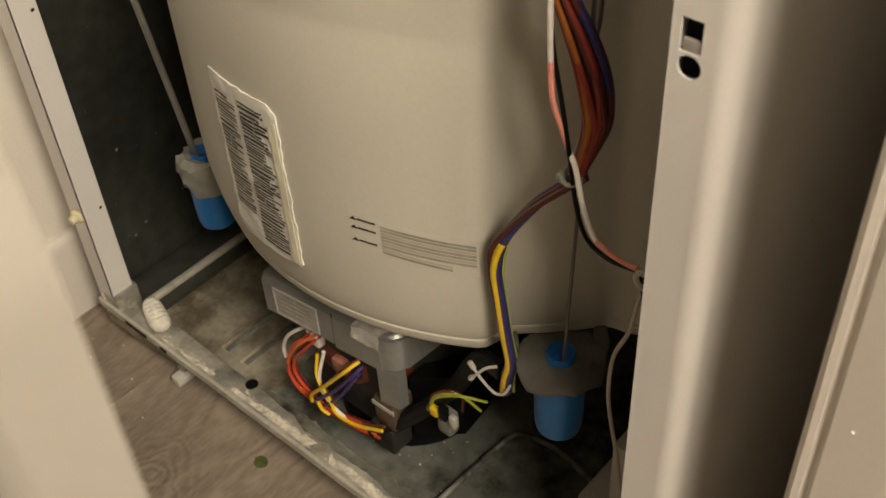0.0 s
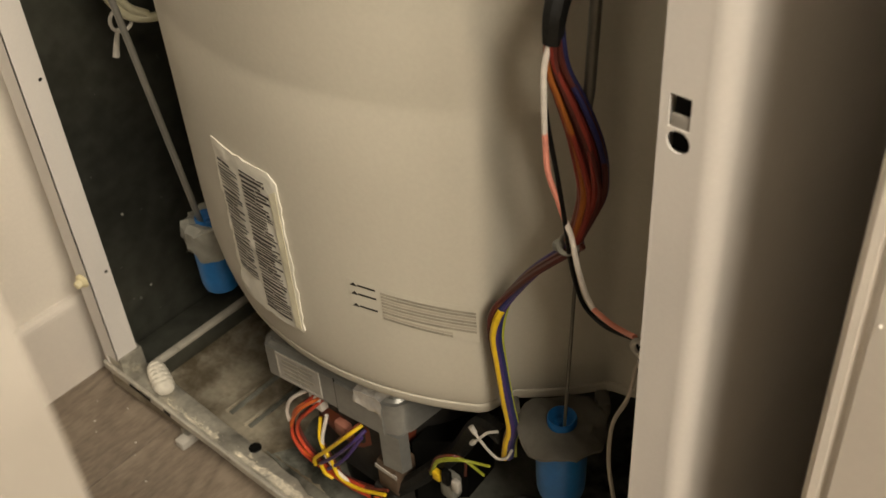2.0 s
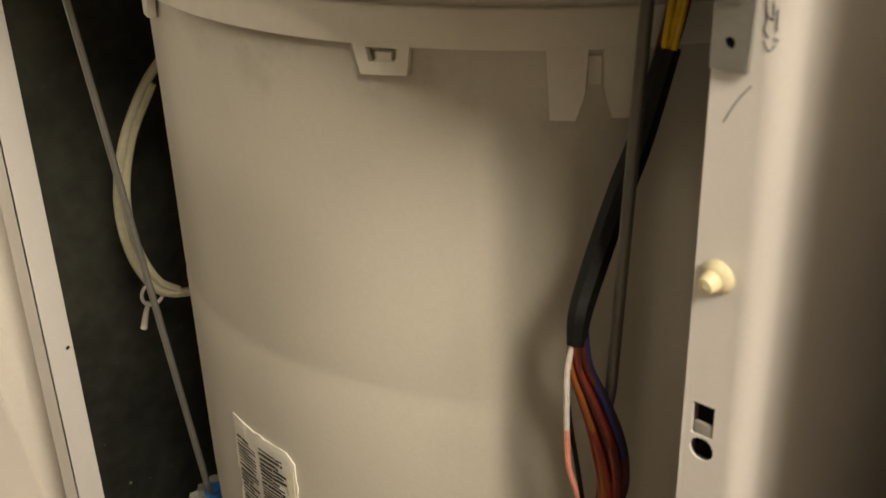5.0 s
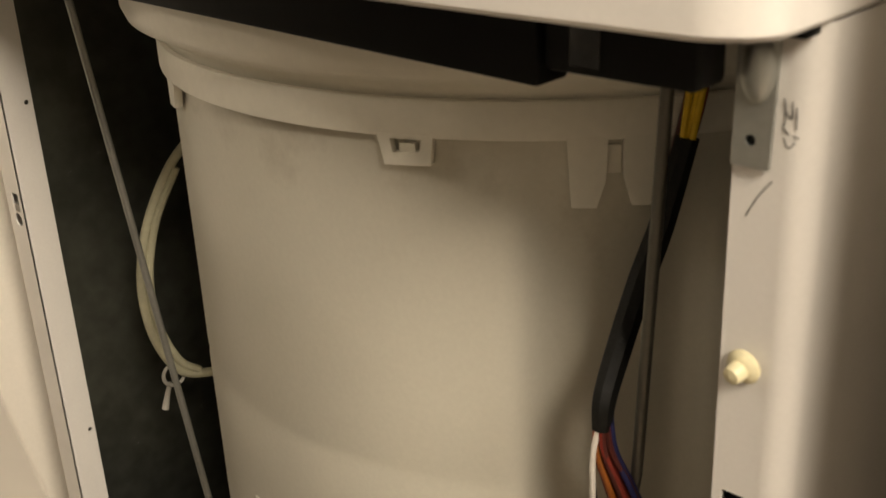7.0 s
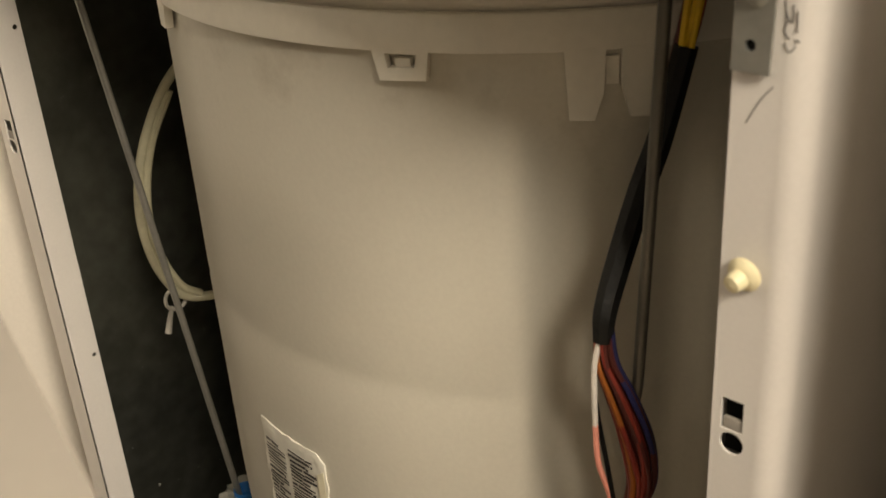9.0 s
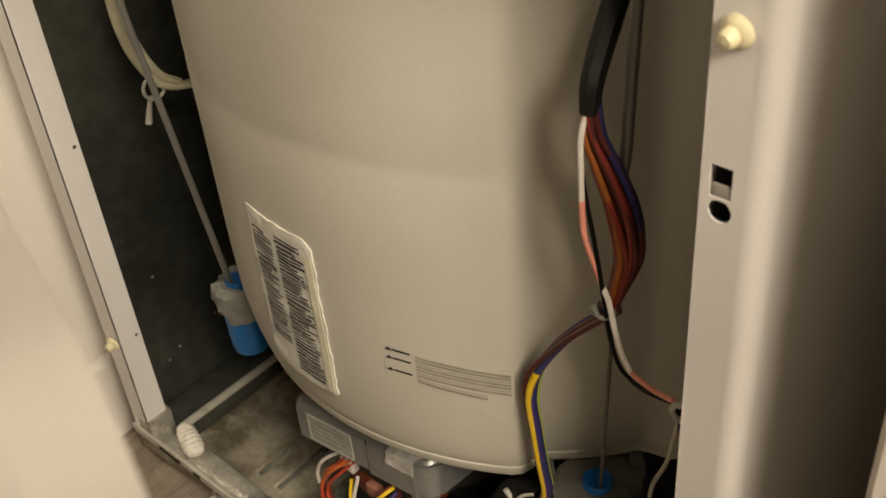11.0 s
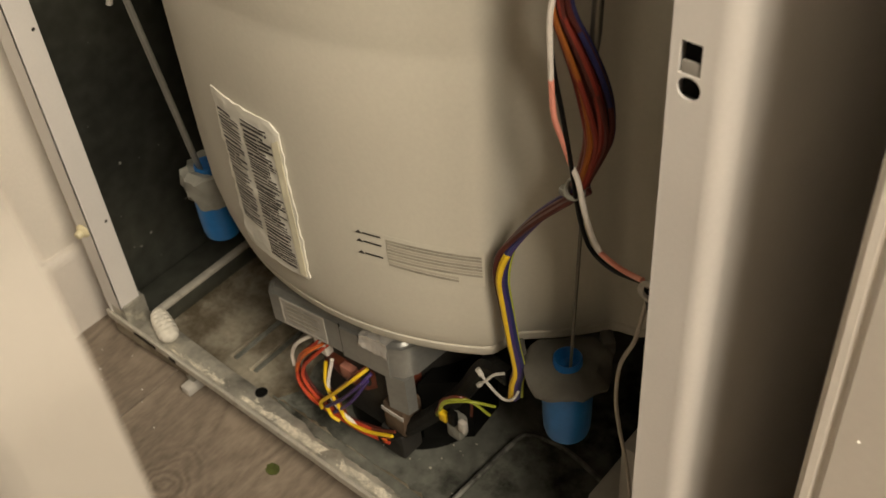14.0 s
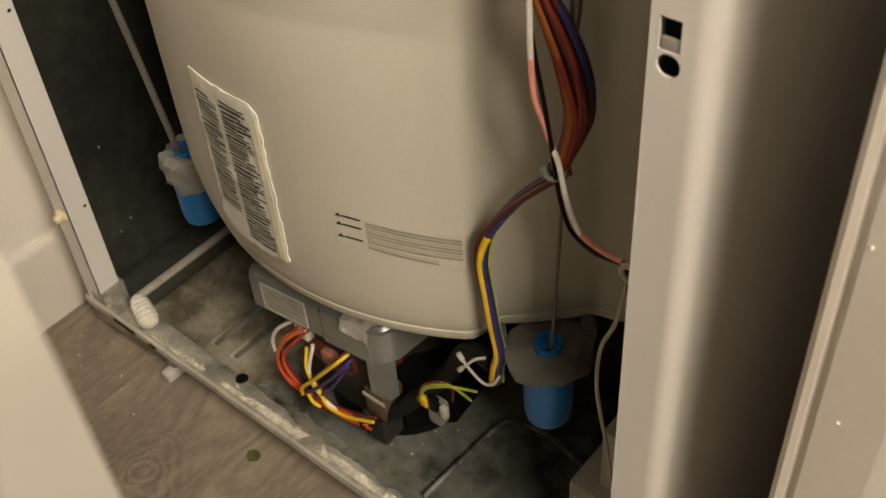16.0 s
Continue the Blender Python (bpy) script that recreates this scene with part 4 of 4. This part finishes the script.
part("black_sleeve", sweep(smooth_line([(0.5745, 0.1, 0.741), (0.567, 0.091, 0.695), (0.5603, 0.0836, 0.6642), (0.5632, 0.0595, 0.6335), (0.5673, 0.0418, 0.6141), (0.5676, 0.0394, 0.598)], 6),
                           lambda t: 0.0060 + 0.0014 * math.sin(3.1 * t + 0.3)), TAPE, harness, "black tape-wrapped sleeve")
run = [(0.5675, 0.0405, 0.6053), (0.568, 0.0422, 0.5833), (0.5736, 0.0468, 0.5629), (0.5792, 0.0524, 0.5389), (0.5824, 0.0551, 0.5176), (0.5824, 0.0561, 0.5), (0.5792, 0.0533, 0.4834), (0.5745, 0.0506, 0.4667)]
bundle(run, [W_MAROON, W_BLUE, W_BLUE, W_BROWN, W_RED, W_MAROON, W_BLUE, W_MAROON, W_RED, W_MAROON, W_BROWN, W_RED, W_MAROON, W_OCHRE, W_RED, W_MAROON, W_RED, W_MAROON, W_RED, W_MAROON, W_BLUE], 0.0018,
       lambda t: 0.0046 + 0.0056 * math.sin(math.pi * min(1, t * 1.05)) ** 1.3, harness, 70)
branch = [(0.5745, 0.0506, 0.4667), (0.5652, 0.0505, 0.4565), (0.5409, 0.0533, 0.4253), (0.5184, 0.0574, 0.3897), (0.512, 0.053, 0.373), (0.510, 0.051, 0.353), (0.512, 0.052, 0.326),
          (0.515, 0.054, 0.290), (0.517, 0.057, 0.259), (0.513, 0.058, 0.240), (0.508, 0.062, 0.215)]
across = Vector((0.86, 0.5, 0))
line = smooth_line(branch, 7)
for k, (mat, u, d) in enumerate(((W_MAROON, -1.9, 0.6), (W_YELLOW, -1.0, -1.1), (W_PURPLE, 0.0, -1.0), (W_BLUE, 0.8, -0.4), (W_BLUE, -0.9, -0.5), (W_PURPLE, 0.3, 0.9), (W_MAROON, -0.8, 0.8), (W_GREEN, 2.0, 0.1), (W_RED, -0.4, 0.2))):
    own = []
    for i, p in enumerate(line):
        t = i / (len(line) - 1)
        wide = 0.0023 * (1 + 0.25 * math.sin(6 * t + k))
        turn = 2.6 * max(0.0, 0.5 - t) / 0.5
        uu, dd = u * math.cos(turn) - d * math.sin(turn), u * math.sin(turn) + d * math.cos(turn)
        own.append(p + Vector((0.003, 0.001, 0)) + across * uu * wide + Vector((-0.5, 0.86, 0)) * dd * wide)
    own = own[len(own) * 38 // 100:] if mat in (W_YELLOW, W_GREEN) else own
    part("wire", sweep(own, 0.0012 if mat is W_GREEN else 0.0026 if mat is W_YELLOW else 0.0021, 7), mat, harness)
pink = [(0.5676, 0.0376, 0.6018), (0.5657, 0.0348, 0.5851), (0.5662, 0.0339, 0.5648), (0.5667, 0.0339, 0.5463)]
wire("wire", pink, 0.0017, W_WHITE, harness)
wire("wire", [(0.5667, 0.0339, 0.5472), (0.568, 0.0348, 0.5231), (0.5713, 0.0385, 0.5046), (0.5745, 0.0422, 0.487)], 0.0017, W_PINK, harness)
wire("wire", [(0.5745, 0.0422, 0.487), (0.5801, 0.0404, 0.4806), (0.5838, 0.0394, 0.4695), (0.5882, 0.0374, 0.4594), (0.5899, 0.0422, 0.4409), (0.5963, 0.0414, 0.4325)], 0.0017, W_WHITE, harness)
wire("wire", [(0.5963, 0.0414, 0.4325), (0.6102, 0.0383, 0.4318), (0.6196, 0.0379, 0.4313), (0.63, 0.033, 0.437)], 0.0017, W_PINK, harness)
wire("wire", [(0.5671, 0.0385, 0.6018), (0.5639, 0.0367, 0.5786), (0.5657, 0.0376, 0.5509), (0.5717, 0.0385, 0.5185), (0.5759, 0.0413, 0.4834), (0.5769, 0.0437, 0.4633), (0.5746, 0.0524, 0.4371), (0.5771, 0.057, 0.4173), (0.5879, 0.0525, 0.4147),
               (0.6069, 0.0418, 0.4233), (0.628, 0.035, 0.433)], 0.0014, BLACK, harness)
part("cable_tie", sweep(smooth_line([(0.5735 + 0.0062 * math.cos(a), 0.0488 + 0.0062 * math.sin(a), 0.4656 + 0.003 * math.sin(a)) for a in (k * 0.7 for k in range(10))], 3), 0.0016, 6), CLOUDY, harness)
part("tie_mount", box(0.5640, 0.5700, 0.0438, 0.0498, 0.4591, 0.4651, 0.0015), CLOUDY, harness, "cloudy plastic tie mount")
clip = part("wire_clip", sweep(smooth_line([(0.637 + 0.006 * math.cos(a), 0.030, 0.434 + 0.006 * math.sin(a)) for a in (k * 0.62 for k in range(10))], 3), 0.0018, 7), NYLON, harness, "white nylon wire clip")
part("clip_stem", box(0.640, 0.6535, 0.027, 0.033, 0.434, 0.4395, 0.0015), NYLON, clip)
wire("wire", [(0.632, 0.031, 0.438), (0.634, 0.034, 0.43), (0.63, 0.036, 0.405), (0.626, 0.036, 0.380), (0.618, 0.035, 0.354), (0.6165, 0.035, 0.320), (0.6205, 0.035, 0.292), (0.626, 0.036, 0.262), (0.631, 0.037, 0.225), (0.634, 0.040, 0.18)],
     0.0014, W_GREY, harness)
wire("wire", [(0.634, 0.033, 0.434), (0.636, 0.038, 0.4), (0.634, 0.045, 0.34), (0.637, 0.045, 0.27), (0.640, 0.045, 0.18)], 0.0028, BLACK, harness)
# cross-shaped nylon clip holding the branch
for pts in ([(0.4905, 0.045, 0.2500), (0.497, 0.046, 0.240), (0.504, 0.048, 0.230), (0.511, 0.050, 0.224), (0.518, 0.052, 0.228), (0.521, 0.055, 0.236)],
            [(0.4905, 0.045, 0.2310), (0.497, 0.046, 0.240), (0.503, 0.049, 0.248), (0.510, 0.053, 0.251)]):
    wire("cross_clip", pts, lambda t: 0.0022 if t < 0.12 else 0.0012, NYLON, harness, "white nylon cross-shaped clip")

# ---- hose on the tub's side ----
hose = [(x - 0.0065, y - 0.003, z) for x, y, z in ((0.128, 0.150, 0.690), (0.100, 0.128, 0.650), (0.084, 0.112, 0.622), (0.076, 0.090, 0.578), (0.076, 0.076, 0.530), (0.080, 0.076, 0.485), (0.086, 0.087, 0.450), (0.092, 0.102, 0.436), (0.110, 0.125, 0.436), (0.135, 0.15, 0.44))]
tube = part("pressure_hose", sweep(smooth_line(hose, 7), 0.0042, 10), HOSE, washer, "yellowed clear pressure hose")
part("hose_bend", sweep(smooth_line([(x + 0.004, y + 0.006, z + 0.002) for x, y, z in hose[2:8]], 7), 0.0036, 9), HOSE, tube)
part("hose_tie", sweep(smooth_line([(0.077 + 0.002 * math.cos(a), 0.086 + 0.0095 * math.cos(a), 0.437 + 0.0105 * math.sin(a)) for a in (k * 0.7 for k in range(10))], 3), 0.0017, 7), NYLON, tube, "white nylon tie")
wire("tie_tail", [(0.075, 0.082, 0.430), (0.073, 0.079, 0.419), (0.072, 0.075, 0.405)], lambda t: 0.0018 + 0.0014 * t, NYLON, tube)

# ribbed white plug on the rail by the corner
bm = bmesh.new()
bmesh.ops.create_uvsphere(bm, u_segments=28, v_segments=36, radius=1)
for v in bm.verts:
    u, s, h = v.co
    blunt = min(1.5, math.sqrt(max(0.0, 1 - h ** 4) / max(1e-4, 1 - h * h)))
    groove = blunt * (1 - 0.22 * (0.5 + 0.5 * math.cos(h * 24 + abs(u) * 3.0)) ** 2 * (1 - h * h) - 0.16 * max(0.0, 1 - abs(u - 0.12) * 10) * (1 - h * h))
    v.co = (u * (0.0112 + 0.0012 * h) * groove, s * 0.0092 * groove, h * 0.0250)
plug = part("ribbed_plug", bm, CHALK, washer, "white ribbed plastic plug on the rail")
plug.matrix_local = Matrix.Translation((0.080, 0.0180, 0.0545)) @ Euler((radians(90), 0, radians(70))).to_matrix().to_4x4()

# drain pump housing low by the side
pump = part("pump_housing", box(0.562, 0.648, 0.088, 0.17, 0.02, 0.098, 0.005), NYLON, washer, "off-white plastic housing with a small label")
part("housing_top", box(0.584, 0.646, 0.100, 0.165, 0.097, 0.172, 0.004), NYLON, pump)
part("label_paper", box(0.568, 0.616, 0.0870, 0.0885, 0.052, 0.082, 0.0002), W_WHITE, pump, "small white printed label")
part("label_mark", box(0.574, 0.581, 0.0862, 0.0872, 0.066, 0.073), INK, pump)
for i in range(3):
    part("print_bar", box(0.584, 0.610 - 0.004 * i, 0.0862, 0.0872, 0.070 - 0.005 * i, 0.072 - 0.005 * i), INK_GREY, pump)

# ---- small things on the floor ----
bm = bmesh.new()
n = 18
ring = [bm.verts.new((0.0074 * math.cos(2 * math.pi * i / n) * (1 + 0.12 * math.sin(3 * i)), 0.0066 * math.sin(2 * math.pi * i / n), 0.0006 + 0.0007 * math.sin(i))) for i in range(n)]
low = [bm.verts.new((v.co.x, v.co.y, 0.0)) for v in ring]
bm.faces.new(ring)
bm.faces.new(low[::-1])
for i in range(n):
    bm.faces.new((low[i], low[(i + 1) % n], ring[(i + 1) % n], ring[i]))
fallen = part("leaf", bm, LEAF)
fallen.location = (0.269, -0.017, 0.0004)
tagged(fallen, "small dark green dry leaf on the floor", "leaf")
rnd = random.Random(3)
bm = bmesh.new()
for i in range(7):
    x, y, s = rnd.uniform(0.0, 0.16), rnd.uniform(-0.10, -0.008), rnd.uniform(0.0005, 0.0012)
    box(x - s, x + s, y - s * 0.7, y + s * 0.7, 0.0, s, s * 0.3, 1, bm)
tagged(part("crumbs", bm, CRUMB), "tiny white crumbs scattered on the floor", "crumbs", kind="stuff")

# ---- floor planks ----
rnd = random.Random(11)
wide, long = 0.305, 1.22
for i in range(-5, 12):
    for j in range(-3, 2):
        x0 = 0.094 + i * wide
        y0 = max(-2.3, -0.62 + j * long + (i * 0.437 % 1.0) * long * 0.3)
        y1 = min(-0.62 + (j + 1) * long + (i * 0.437 % 1.0) * long * 0.3, 0.8)
        if y1 - y0 < 0.05 or x0 < -1.3 or x0 > 3.2:
            continue
        bm = box(x0 + 0.0006, x0 + wide - 0.0006, y0 + 0.0006, y1 - 0.0006, -0.004, 0.0, 0.0005, 1)
        part("plank", bm, PLANK, floor_slab, "", False)
